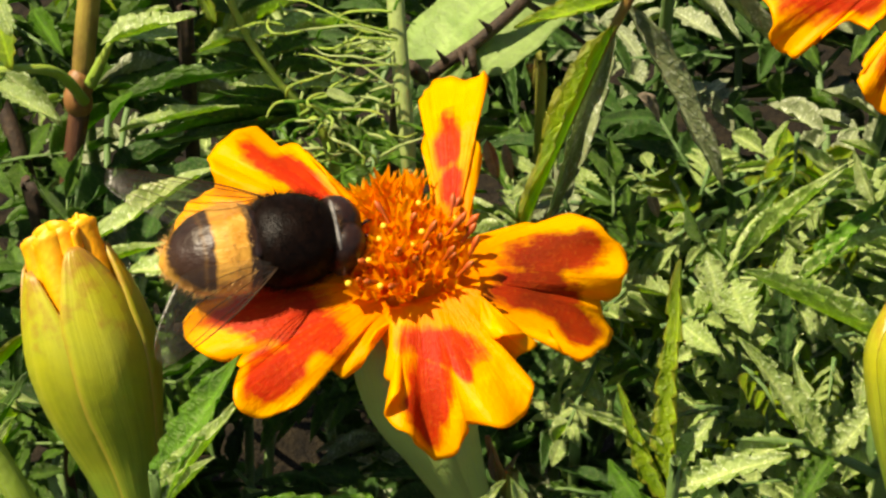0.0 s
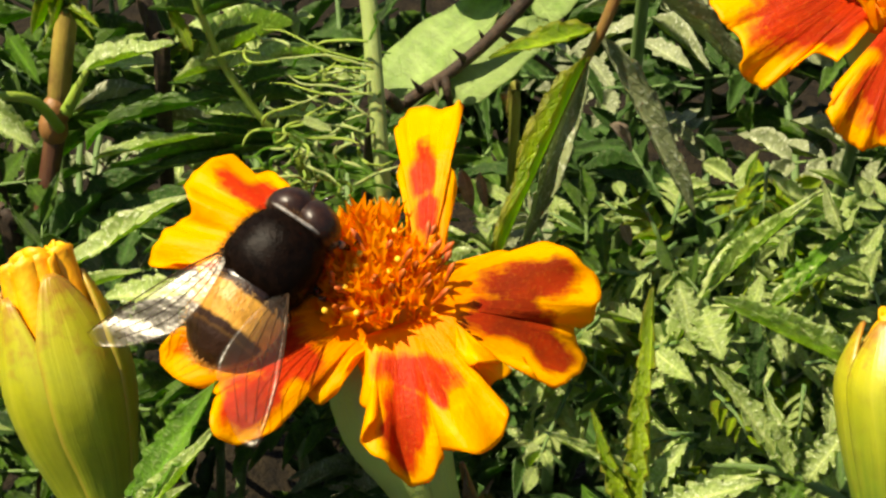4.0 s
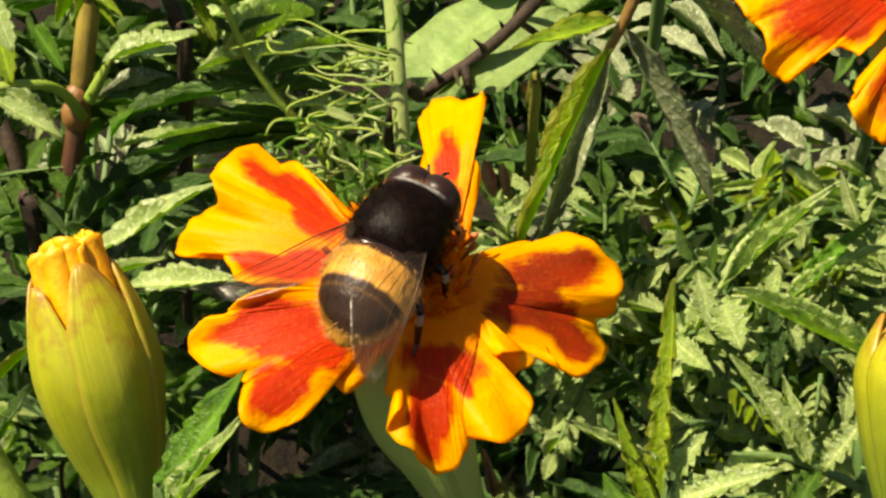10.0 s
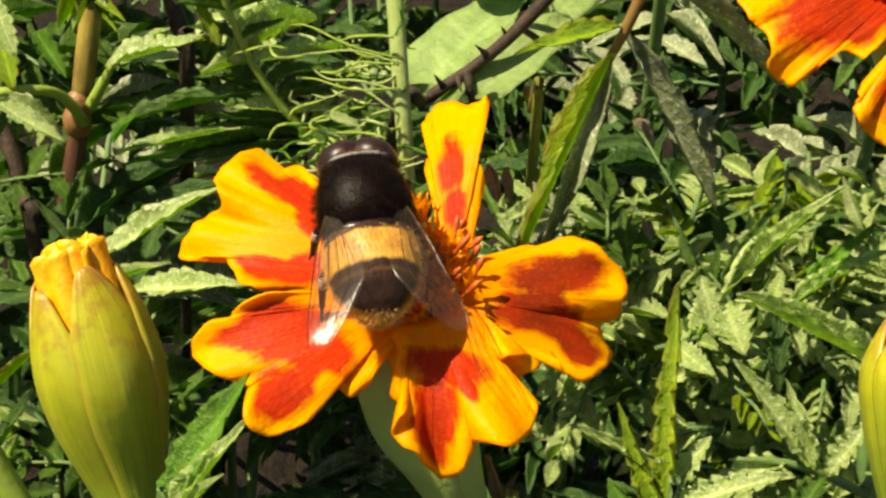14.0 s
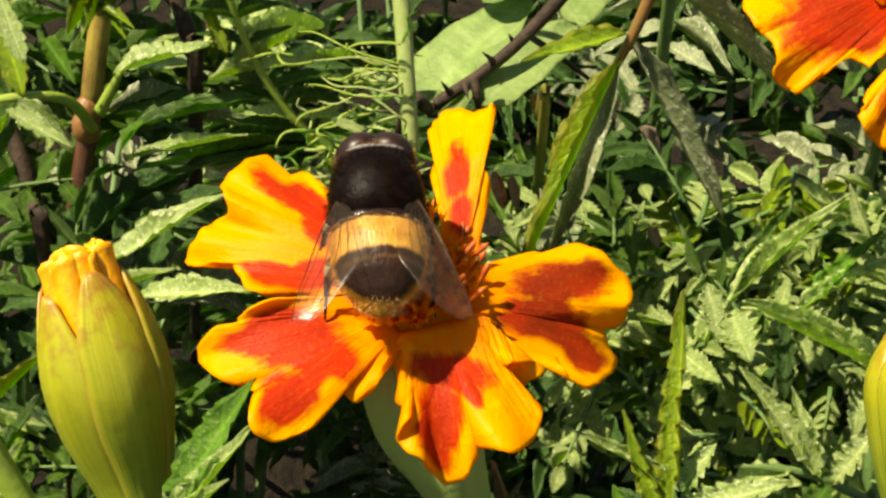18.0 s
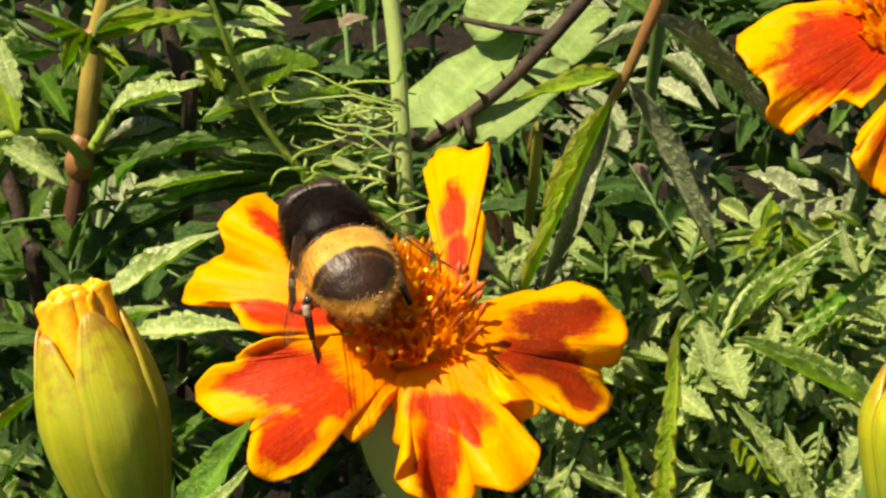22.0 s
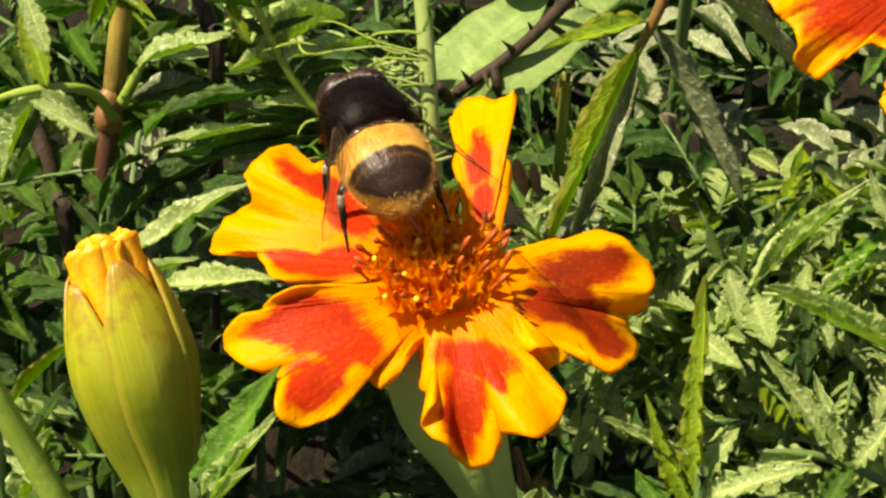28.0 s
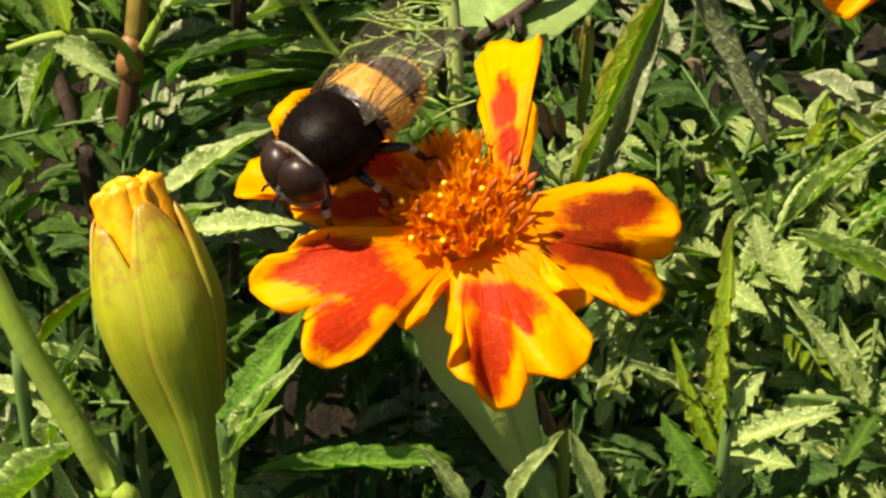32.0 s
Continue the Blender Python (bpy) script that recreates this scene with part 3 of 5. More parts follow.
def ball(radius, seg=16, rings=10, scale=(1, 1, 1)):
    verts, faces = [], []
    for i in range(rings + 1):
        th = math.pi * i / rings
        for k in range(seg):
            w = 2 * math.pi * k / seg
            verts.append((radius * scale[0] * math.sin(th) * math.cos(w), radius * scale[1] * math.sin(th) * math.sin(w), radius * scale[2] * math.cos(th)))
    for i in range(rings):
        for k in range(seg):
            k2 = (k + 1) % seg
            faces.append((i * seg + k, (i + 1) * seg + k, (i + 1) * seg + k2, i * seg + k2))
    return verts, faces


AXIS = VIEW.to_3x3() @ Vector((-0.06, -0.66, 0.75))


def main_flower():
    root = ground_under(spot(905, 1250, 128), (0.004, 0.0))
    f = thing("marigold_flower", root, "open orange-red and yellow single marigold flower on a green stalk", "flower")
    petal(f, PETAL_LEFT_HIGH, ((625, 470), (665, 380)), [(585, 470), (520, 482), (450, 480), (418, 468), (402, 440), (385, 420), (350, 420), (312, 420), (310, 398), (325, 372), (355, 347), (377, 328), (371, 300), (372, 280), (384, 254), (412, 236), (458, 229), (466, 250), (490, 264), (522, 257), (552, 278), (575, 308), (608, 350)], 470, 110.5, 0.75, 1.9, 2.4, 11, 0.0, ((0.12, -0.5, 0.14), (0.50, -0.9, 0.07)))
    petal(f, PETAL_LEFT_LOW, ((630, 475), (705, 560)), [(595, 474), (545, 484), (495, 484), (435, 489), (402, 514), (390, 530), (345, 541), (327, 578), (331, 610), (365, 630), (414, 640), (421, 660), (415, 690), (432, 730), (478, 738), (535, 714), (550, 678), (556, 646), (576, 644), (606, 666), (638, 640), (668, 588)], 480, 109.5, 0.55, 1.3, 2.2, 12, 0.12, ((0.47, -0.7, 0.10),))
    petal(f, PETAL_LOW, ((690, 545), (850, 500)), [(668, 590), (690, 638), (684, 664), (706, 692), (690, 715), (688, 742), (716, 768), (745, 796), (778, 812), (808, 796), (828, 765), (840, 748), (885, 754), (926, 742), (944, 705), (937, 672), (917, 652), (922, 632), (945, 612), (938, 597), (905, 597), (872, 598), (850, 570)], 540, 107.2, 0.40, 1.7, 2.6, 13, 0.0, ((0.47, 1.5, 0.075), (0.36, -0.8, 0.10), (0.60, -0.7, 0.07)))
    petal(f, PETAL_RIGHT, ((785, 430), (815, 560)), [(860, 424), (910, 402), (965, 394), (988, 382), (1045, 390), (1086, 420), (1109, 462), (1107, 497), (1086, 524), (1066, 534), (1068, 560), (1081, 592), (1066, 622), (1035, 638), (1005, 626), (985, 606), (960, 576), (935, 562), (905, 571), (875, 578)], 480, 109.2, 0.50, 1.8, 2.3, 14, 0.35, ((0.60, -1.0, 0.10),))
    petal(f, PETAL_BACK, ((772, 402), (832, 402)), [(764, 345), (752, 285), (752, 245), (760, 216), (746, 182), (753, 156), (788, 141), (826, 140), (862, 130), (852, 165), (836, 190), (823, 206), (838, 236), (849, 275), (842, 312), (832, 350)], 400, 112.5, 0.55, 1.2, 1.2, 15, 0.0, ((0.72, -1.2, 0.10), (0.35, 0.6, 0.12)))
    disc(f, spot(716, 464, 111.0), AXIS, 0.0045, 140, 21, 0.7)
    top, low = spot(730, 530, 113.5), spot(835, 900, 118)
    path = [top, spot(728, 580, 113.8), spot(744, 690, 114.3), spot(784, 790, 115.6), low]
    part("calyx", lathe("calyx", path, [3.6, 5.3, 5.0, 3.3, 1.9], 22, 30, 10, 0.06), CALYX, f, "pale green bell-shaped calyx")
    stalk_between("stalk", [spot(815, 835, 116.8), low, spot(880, 1060, 122), root + Vector((0, 0, 0.05)), root], [1.5, 1.86, 1.6, 1.5, 1.7], FLOWER_STALK, f)


def second_flower():
    root = ground_under(spot(1700, 700, 140))
    f = thing("marigold_flower", root, "orange-red marigold flower with yellow rim behind the open one", "flower")
    petal(f, PETAL_FAR, ((1570, -150), (1640, -45)), [(1500, -150), (1400, -128), (1330, -95), (1310, -55), (1335, -10), (1362, 15), (1365, 75), (1395, 98), (1430, 90), (1455, 62), (1500, 42), (1545, 45), (1590, -5)], -60, 109, 0.25, 0.9, 2, 31)
    petal(f, PETAL_FAR, ((1640, -40), (1690, -20)), [(1600, 40), (1565, 75), (1530, 110), (1522, 150), (1540, 185), (1590, 212), (1640, 190), (1665, 130), (1690, 40)], -40, 108, 0.2, 0.8, 2, 32)
    petal(f, PETAL_FAR, ((1690, -30), (1700, -110)), [(1740, 20), (1800, 60), (1870, 20), (1890, -60), (1860, -140), (1780, -150)], -60, 110, 0.4, 0.9, 2, 33)
    petal(f, PETAL_FAR, ((1600, -160), (1690, -150)), [(1560, -220), (1540, -320), (1590, -400), (1680, -410), (1720, -330), (1710, -220)], -140, 112, 0.5, 0.9, 2, 34)
    disc(f, spot(1650, -85, 111), AXIS, 0.0055, 70, 35)
    path = [spot(1652, -80, 111.5), spot(1656, -20, 113), spot(1664, 90, 115), spot(1670, 190, 117)]
    part("calyx", lathe("calyx", path, [4.8, 5.2, 4.0, 1.9], 18, 26, 10, 0.06), CALYX, f, "pale green bell-shaped calyx")
    stalk_between("stalk", [path[-1], spot(1680, 420, 130), root], [1.9, 1.5, 1.7], STALK, f)


def sepal_mesh(path, radii, k, count, seed, n=30, m=11):
    """One of the sepals that wrap a bud: a strip of the turned body that ends in a point, keeled down its middle."""
    r = random.Random(seed * 31 + k)
    p = spline(path, n)
    rad = spline([(x, 0, 0) for x in radii], n)[:, 0] * MM
    tang = np.gradient(p, axis=0)
    ref = VIEW.to_3x3() @ Vector((0, -1, 0.05))
    late = r.uniform(0.04, 0.13)
    P, uv = np.zeros((n, m, 3)), np.zeros((n, m, 2))
    for i in range(n):
        s = late + (1 - late) * i / (n - 1)
        f = s * (n - 1)
        i0 = min(int(f), n - 2)
        at, rr0, tg = p[i0] + (p[i0 + 1] - p[i0]) * (f - i0), rad[i0] + (rad[i0 + 1] - rad[i0]) * (f - i0), tang[i0]
        t = Vector(tg).normalized()
        a = (ref - t * ref.dot(t)).normalized()
        b = t.cross(a)
        half = math.pi / count * 1.16 * min(1, ((s - late) * 4.6 + 0.03) ** 0.66)
        for j in range(m):
            x = j / (m - 1) * 2 - 1
            w = 2 * math.pi * (k + 0.40) / count + x * half + 0.22 * (1 - s)
            rr = rr0 * (0.965 + 0.062 * (1 - abs(x)) ** 0.8 + 0.014 * x) + 0.00006 * (k % 2)
            rr *= 0.93 + 0.07 * min(1, (s - late) * 5)
            P[i, j] = Vector(at) + (a * math.cos(w) + b * math.sin(w)) * rr
            uv[i, j] = (s, (x + 1) / 2)
    return sheet("sepal", P, 0.0003, uv)


def bud(path, radii, root_path, stalk_r, label, seed, petals, high):
    """A closed bud: overlapping pointed sepals round a core, rolled golden petals coming out on top."""
    r = random.Random(seed)
    f = thing("marigold_bud", root_path[-1], label, "flower bud", "marigold buds")
    part("core", lathe("core", path[2:], [x * 0.90 for x in radii[2:]], 22, 26), BUD, f)
    part("petal_core", lathe("petal_core", path[:4], [x * 0.66 for x in radii[:4]], 16, 26), PETAL_TIP, f, "packed golden petals inside the bud")
    for k in range(5):
        part("sepal", sepal_mesh(path, [radii[0] + 0.55] + list(radii[1:]), k, 5, seed), BUD, f)
    axis = (path[0] - path[2]).normalized()
    a = axis.cross(Vector((0.2, 1, 0))).normalized()
    b = axis.cross(a)
    ring = radii[0] * MM
    for k in range(petals):
        inner = k < petals // 4
        w = 2 * math.pi * k / (petals // 4) if inner else 2 * math.pi * (k - petals // 4 + 0.3) / (petals - petals // 4) + r.uniform(-0.12, 0.12)
        o = a * math.cos(w) + b * math.sin(w)
        q = path[0] + o * ring * (0.36 if inner else 0.90)
        lean = (axis - o * (0.02 if inner else r.uniform(0.03, 0.10))).normalized()
        up = high * MM * (r.uniform(0.9, 1.3) if inner else r.uniform(0.4, 1.1))
        n, m = 14, 16
        wide = r.uniform(1.0, 1.25) * MM * min(1.0, radii[0] / 2.7)
        turn = r.uniform(0, 6.28)
        P, uv = np.zeros((n, m, 3)), np.zeros((n, m, 2))
        for i in range(n):
            s = i / (n - 1)
            for j in range(m):
                c = (j / (m - 1)) * 7.4 + turn
                side = o * math.cos(c) + lean.cross(o) * math.sin(c)
                swell = (1.12 - 0.34 * j / m) * (1 - 0.10 * s + 0.14 * max(0, s - 0.85) / 0.15)
                P[i, j] = q - axis * 0.006 + lean * (up + 0.006) * s * (1 + 0.05 * math.sin(c * 1.5 + k)) + side * wide * swell
                uv[i, j] = (s, j / (m - 1))
        part("rolled_petal", sheet("rolled_petal", P, 0.00022, uv), PETAL_TIP, f, "rolled golden petal tip")
    part("stalk", tube("stalk", root_path, [x * 1.02 for x in stalk_r], 18, 14), BUD_LOW, f)


def buds():
    # the big bud beside the flower
    p = [spot(106, 436, 108), spot(113, 462, 108.1), spot(137, 535, 108.7), spot(162, 620, 109.6), spot(183, 700, 111), spot(207, 780, 112.3), spot(225, 850, 113), spot(240, 912, 113.8), spot(255, 975, 114.8)]
    bud(p, [2.7, 3.75, 4.5, 5.05, 4.6, 3.6, 2.65, 1.95, 1.66], [p[-1], spot(270, 1060, 117), spot(290, 1200, 125), ground_under(spot(310, 1100, 160))], [1.68, 1.6, 1.5, 1.6], "plump closed yellow-green bud with golden petal tips", 3, 10, 1.6)
    # the bud at the other side
    p = [spot(1640, 512, 105), spot(1640, 540, 105), spot(1641, 620, 105.4), spot(1643, 705, 106), spot(1643, 785, 107), spot(1641, 855, 108), spot(1638, 930, 110)]
    bud(p, [1.5, 2.9, 4.35, 4.3, 3.75, 3.0, 2.0], [p[-1], spot(1632, 1010, 113), spot(1630, 1130, 120), ground_under(spot(1630, 1000, 160))], [2.0, 1.5, 1.4, 1.6], "slim closed pale yellow-green bud", 5, 4, 0.4)
    # stalk of a bud that stays below
    root = ground_under(spot(200, 1100, 165))
    f = thing("bare_stalk", root, "smooth pale green flower stalk leaning aside", "stalk")
    stalk_between("stem", [spot(-230, 380, 104), spot(-110, 640, 107), spot(-20, 790, 110), spot(80, 950, 114), spot(150, 1080, 122), root], [0.9, 1.0, 1.1, 1.15, 1.2, 1.4], STALK_LIME, f)
    knot = shape("node", *ball(0.00135, 14, 10, (1, 1, 0.8)))
    part("node", knot, STALK_LIME, f, "", Matrix.Translation(spot(80, 950, 114)))


main_flower()
second_flower()
buds()


# ---- plants with leaves that can be told apart ----
def left_stem():
    root = ground_under(spot(60, 900, 150))
    p = thing("marigold_plant", root, "marigold stem, brown below and green above, with serrated leaves", "plant")
    stalk_between("stem", [spot(185, -150, 131), spot(165, -60, 132.5), spot(152, 60, 134), spot(140, 200, 136), spot(112, 400, 139), spot(90, 640, 147), root], [0.95, 1.2, 1.25, 1.2, 1.0, 0.95, 1.3], STALK_BROWN, p, "brown stem with green top", 30)
    node = stalk_between("leaf_stalk", [spot(150, 180, 134), spot(110, 135, 131), spot(60, 122, 129), spot(-20, 130, 128), spot(-90, 150, 128)], [0.6, 0.58, 0.55, 0.5, 0.3], STALK_LIME, p)
    hero(node, LIME, (20, 120, 128), (-30, -30, 129), 60, 1)
    hero(node, PALE, (12, 132, 126), (112, 222, 127), 46, 2, (-0.3, -0.75, 0.6))
    hero(node, GREEN, (30, 125, 129), (-20, 250, 130), 60, 3)
    hero(node, PALE, (10, 128, 128.5), (-70, 290, 129), 60, 0)
    node = stalk_between("leaf_stalk", [spot(160, -30, 132), spot(120, -70, 130), spot(30, -110, 128)], [0.4, 0.35, 0.2], STALK, p)
    hero(node, LIME, (140, -45, 131), (30, -105, 127), 40, 1)
    hero(node, LIME, (165, -60, 130), (280, -105, 127), 60, 0)
    for u, v, w, mat in ((130, -20, 20, LIME), (190, -30, 22, PALE), (110, 20, 18, LIME), (200, 10, 18, LIME), (120, -60, 24, GREEN), (205, -90, 26, LIME)):
        hero(node, mat, (160, -30 + rng.uniform(-20, 20), 131.5), (u, v, 129), w, rng.randrange(6))
    node = stalk_between("leaf_stalk", [spot(165, 130, 134.5), spot(185, 108, 133), spot(200, 60, 132)], [0.35, 0.3, 0.15], STALK, p)
    hero(node, LIME, (185, 108, 133), (215, 40, 131), 16, 1)
    # long drooping leaves at the right of the stem
    hero(p, GREEN, (170, 165, 136), (470, 118, 137), 55, 1, (0, -0.6, 0.8), "leaf")
    hero(p, GREY, (180, 150, 137), (430, 150, 139), 40, 2, (0, -0.5, 0.8), "leaf")
    hero(p, PALE, (200, 70, 135), (345, 40, 135), 60, 4, None, "leaf", "pale flecked serrated leaf")
    hero(p, PALE, (205, 60, 135), (300, 5, 134), 40, 1, None, "leaf")
    for a, b, w, m, k in (((182, 78, 124), (352, 34, 123), 62, PALE, 3), ((-12, 148, 123), (110, 214, 123), 44, PALE, 1), ((198, 216, 126), (232, 160, 125), 40, BRIGHT, 0), ((20, 60, 126), (-40, -70, 125), 50, PALE, 4), ((215, 232, 127), (420, 182, 126), 30, PALE, 1), ((60, 20, 128), (110, 96, 127), 44, BRIGHT, 2)):
        hero(p, m, a, b, w, k, (-0.35, -0.65, 0.7), "leaf")
    stalk_between("side_shoot", [spot(160, 150, 132), spot(178, 112, 131), spot(198, 72, 130)], [0.7, 0.55, 0.3], STALK_LIME, p, "short green side shoot")
    for v, rr in ((-40, 1.5), (150, 1.5), (178, 1.6)):
        a = spot(158 - 0.09 * (v + 40), v, 133.3 + 0.012 * v)
        part("node", shape("node", [x * rr * MM + a for x in map(Vector, ball(1.0, 12, 8, (1, 1, 1.3))[0])], ball(1.0, 12, 8)[1]), STALK_RUST, p, "swollen rusty leaf joint")
    node = stalk_between("leaf_stalk", [spot(160, -40, 131.5), spot(175, -90, 129), spot(240, -125, 127)], [0.5, 0.4, 0.2], STALK, p)
    for u, v, w, m, k in ((370, -105, 56, LIME, 1), (60, -60, 34, LIME, 0), (95, 5, 26, LIME, 5), (215, -5, 24, LIME, 1), (118, 15, 16, PALE, 0), (235, -60, 30, LIME, 3), (130, -10, 22, LIME, 2)):
        hero(node, m, (160 + 0.12 * (u - 160), -45 + 0.1 * (v + 45), 131), (u, v, 127.5), w, k)


def feather_leaf():
    root = ground_under(spot(640, 300, 250))
    p = thing("marigold_plant", root, "marigold leaf with a pale rib and long side leaflets", "plant")
    rib = [spot(300, -260, 120), spot(370, -90, 122), spot(430, 50, 125), spot(490, 140, 127), spot(545, 205, 129), spot(600, 330, 137), root]
    stalk_between("stem", rib, [0.2, 0.34, 0.4, 0.44, 0.48, 0.6, 1.0], STALK_LIME, p, "ribbed green leaf rib", 26)
    at = spline(rib[:5], 12)
    for i in range(1, 11):
        q = Vector(at[i])
        for side in (-1, 1):
            far = VIEW.to_3x3() @ Vector((side * rng.uniform(5, 8.5), rng.uniform(-2, 2), rng.uniform(-1.0, 3.2))) * MM
            blade(p, GREEN if i % 3 else PALE, q, q + far * (0.55 + 0.05 * i), rng.uniform(1.3, 2.2) * MM, rng.randrange(6), None, "leaflet")
    for a, b, w, m, k in (
        ((470, 118, 127), (190, 178, 129), 42, GREEN, 1), ((540, 200, 129), (235, 235, 130), 36, GREEN, 0), ((545, 205, 129), (300, 262, 131), 46, GREEN, 3),
        ((578, 163, 120), (630, 181, 120), 26, PALE, (0, 0.2, 0.0, 301, 1)), ((540, 205, 129), (560, 110, 128), 22, GREEN, 1), ((545, 205, 129), (610, 90, 129), 24, PALE, 2), ((380, 40, 124), (330, -60, 123), 30, LIME, 1),
        ((400, 60, 125), (560, -20, 130), 40, PALE, 5), ((430, 70, 126), (640, 30, 132), 34, PALE, 1)):
        hero(p, m, a, b, w, k)


def thread_leaves():
    """The thread-like foliage round the pale stalk."""
    root = ground_under(spot(735, 300, 240))
    p = thing("pale_stalk_plant", root, "smooth pale green stalk with thread-like curled leaves", "plant")
    stalk_between("stem", [spot(672, -220, 124), spot(694, -60, 124.5), spot(706, 80, 125), spot(716, 200, 126), spot(724, 300, 127.5), spot(735, 480, 133), root], [0.85, 0.85, 0.85, 0.82, 0.8, 0.8, 1.0], STALK_PALE, p, "pale green stalk", 26, 10)
    r = random.Random(44)
    for i in range(64):
        low = i % 4 > 0
        u, v = r.uniform(500, 705), r.uniform(170, 300) if low else r.uniform(10, 150)
        d = r.uniform(120, 126) if low else r.uniform(123, 130)
        w = r.uniform(0, 6.28)
        pts = [spot(u, v, d)]
        for k in range(4):
            w += r.uniform(-1.1, 1.1)
            u, v = u + 26 * math.cos(w), v + 15 * math.sin(w)
            pts.append(spot(u, v, d + r.uniform(-1, 1)))
        stalk_between("thread_leaf", pts, [0.14, 0.18, 0.16, 0.14, 0.05], (STALK_LIME, STALK_PALE, BRIGHT)[i % 3], p, "", 13, 5)
    for i in range(6):
        v = 20 + 22 * i + r.uniform(-8, 8)
        end = r.uniform(500, 620)
        stalk_between("thread_leaf", [spot(704, v + r.uniform(0, 40), 123), spot(0.45 * end + 0.55 * 700, v + r.uniform(-12, 25), 123), spot(0.8 * end + 140, v + r.uniform(-25, 12), 123.5), spot(end, v + r.uniform(-25, 45), 124)], [0.12, 0.12, 0.10, 0.04], STALK_PALE if i % 2 else STALK_LIME, p, "", 12, 5)


def twig_and_round_leaves():
    root = ground_under(spot(690, 200, 260))
    p = thing("thorny_shrub", root, "dark thorny twig with broad pale sage leaves", "shrub")
    stalk_between("twig", [spot(1090, -190, 131), spot(990, -70, 132), spot(920, 8, 133), spot(850, 70, 134), spot(760, 135, 135), spot(700, 210, 140), root], [0.85, 0.8, 0.72, 0.7, 0.75, 0.8, 1.2], TWIG, p, "", 30)
    stalk_between("side_twig", [spot(832, 82, 134), spot(838, 115, 134), spot(850, 160, 136)], [0.55, 0.5, 0.3], TWIG, p)
    stalk_between("side_twig", [spot(925, 0, 133), spot(985, 40, 135), spot(1060, 95, 137)], [0.4, 0.35, 0.2], TWIG, p)
    stalk_between("side_twig", [spot(990, -70, 132), spot(900, -80, 133), spot(820, -95, 134)], [0.45, 0.4, 0.3], TWIG, p)
    for a, b in (((868, 52), (846, 34)), ((790, 110), (772, 88)), ((905, 20), (893, 0)), ((960, -40), (945, -62)), ((815, 92), (822, 120))):
        stalk_between("thorn", [spot(*a, 133.5), spot(*b, 132.5)], [0.45, 0.05], TWIG, p, "", 4, 6)
    f = (-0.45, -0.8, 0.4)
    hero(p, SAGE, (735, 135, 138.5), (935, -70, 138), 165, ROUND[0], f, "leaf")
    hero(p, SAGE, (850, 125, 134.2), (1012, -30, 134.6), 150, ROUND[1], f, "leaf")
    hero(p, SAGE, (1000, -20, 138), (1090, -120, 137), 120, ROUND[0], f, "leaf")
    hero(p, SAGE, (790, 160, 137), (830, 85, 136), 55, ROUND[1], f, "leaf")
    hero(p, SAGE, (850, -60, 138), (960, -190, 138), 130, ROUND[1], f, "leaf")
    hero(p, SAGE, (720, 130, 138), (790, 110, 137), 40, ROUND[1], f, "leaf")


def arched_leaf():
    root = ground_under(spot(980, 300, 250))
    p = thing("marigold_plant", root, "marigold stalk with a yellow-green blade and drooping grey leaves", "plant")
    stalk_between("stem", [spot(1190, -190, 117), spot(1150, -90, 118.5), spot(1112, 0, 120), spot(1075, 70, 121.5), spot(1020, 190, 123.5), spot(930, 400, 127), spot(915, 560, 135), root], [0.62, 0.6, 0.52, 0.42, 0.4, 0.35, 0.5, 0.9], STALK_RUST, p, "", 26)
    f = (-0.5, -0.75, 0.35)
    hero(p, LIME, (1084, 55, 118.5), (906, 445, 118.5), 46, (9, 0.35, 0.02, 61, 0), (-0.5, -0.6, 0.6), "leaf", "yellow-green toothed blade with reddish edge")
    hero(p, GREY, (1085, 60, 124), (960, 420, 130), 50, (8, 0.3, 0.05, 62, 0), (0.2, -0.8, 0.5), "leaf")
    hero(p, LIME, (1100, 0, 120), (910, 48, 119), 54, (6, 0.35, 0.02, 63, 0), (0, -0.8, 0.6), "leaf")
    hero(p, GREY, (1112, 15, 121), (1282, 335, 126), 56, (6, 0.45, 0.02, 64, 0), (-0.2, -0.85, 0.5), "leaf", "grey-green folded leaf hanging down")
    hero(p, GREY, (1165, -105, 119), (1395, 95, 124), 56, (6, 0.45, 0.05, 65, 0), (-0.2, -0.85, 0.5), "leaf", "grey-green folded leaf hanging down")
    hero(p, GREEN, (1165, -105, 119), (1010, -190, 119), 60, 1, None, "leaf")
    hero(p, GREEN, (1190, -170, 119), (1330, -190, 119), 60, 1, None, "leaf")


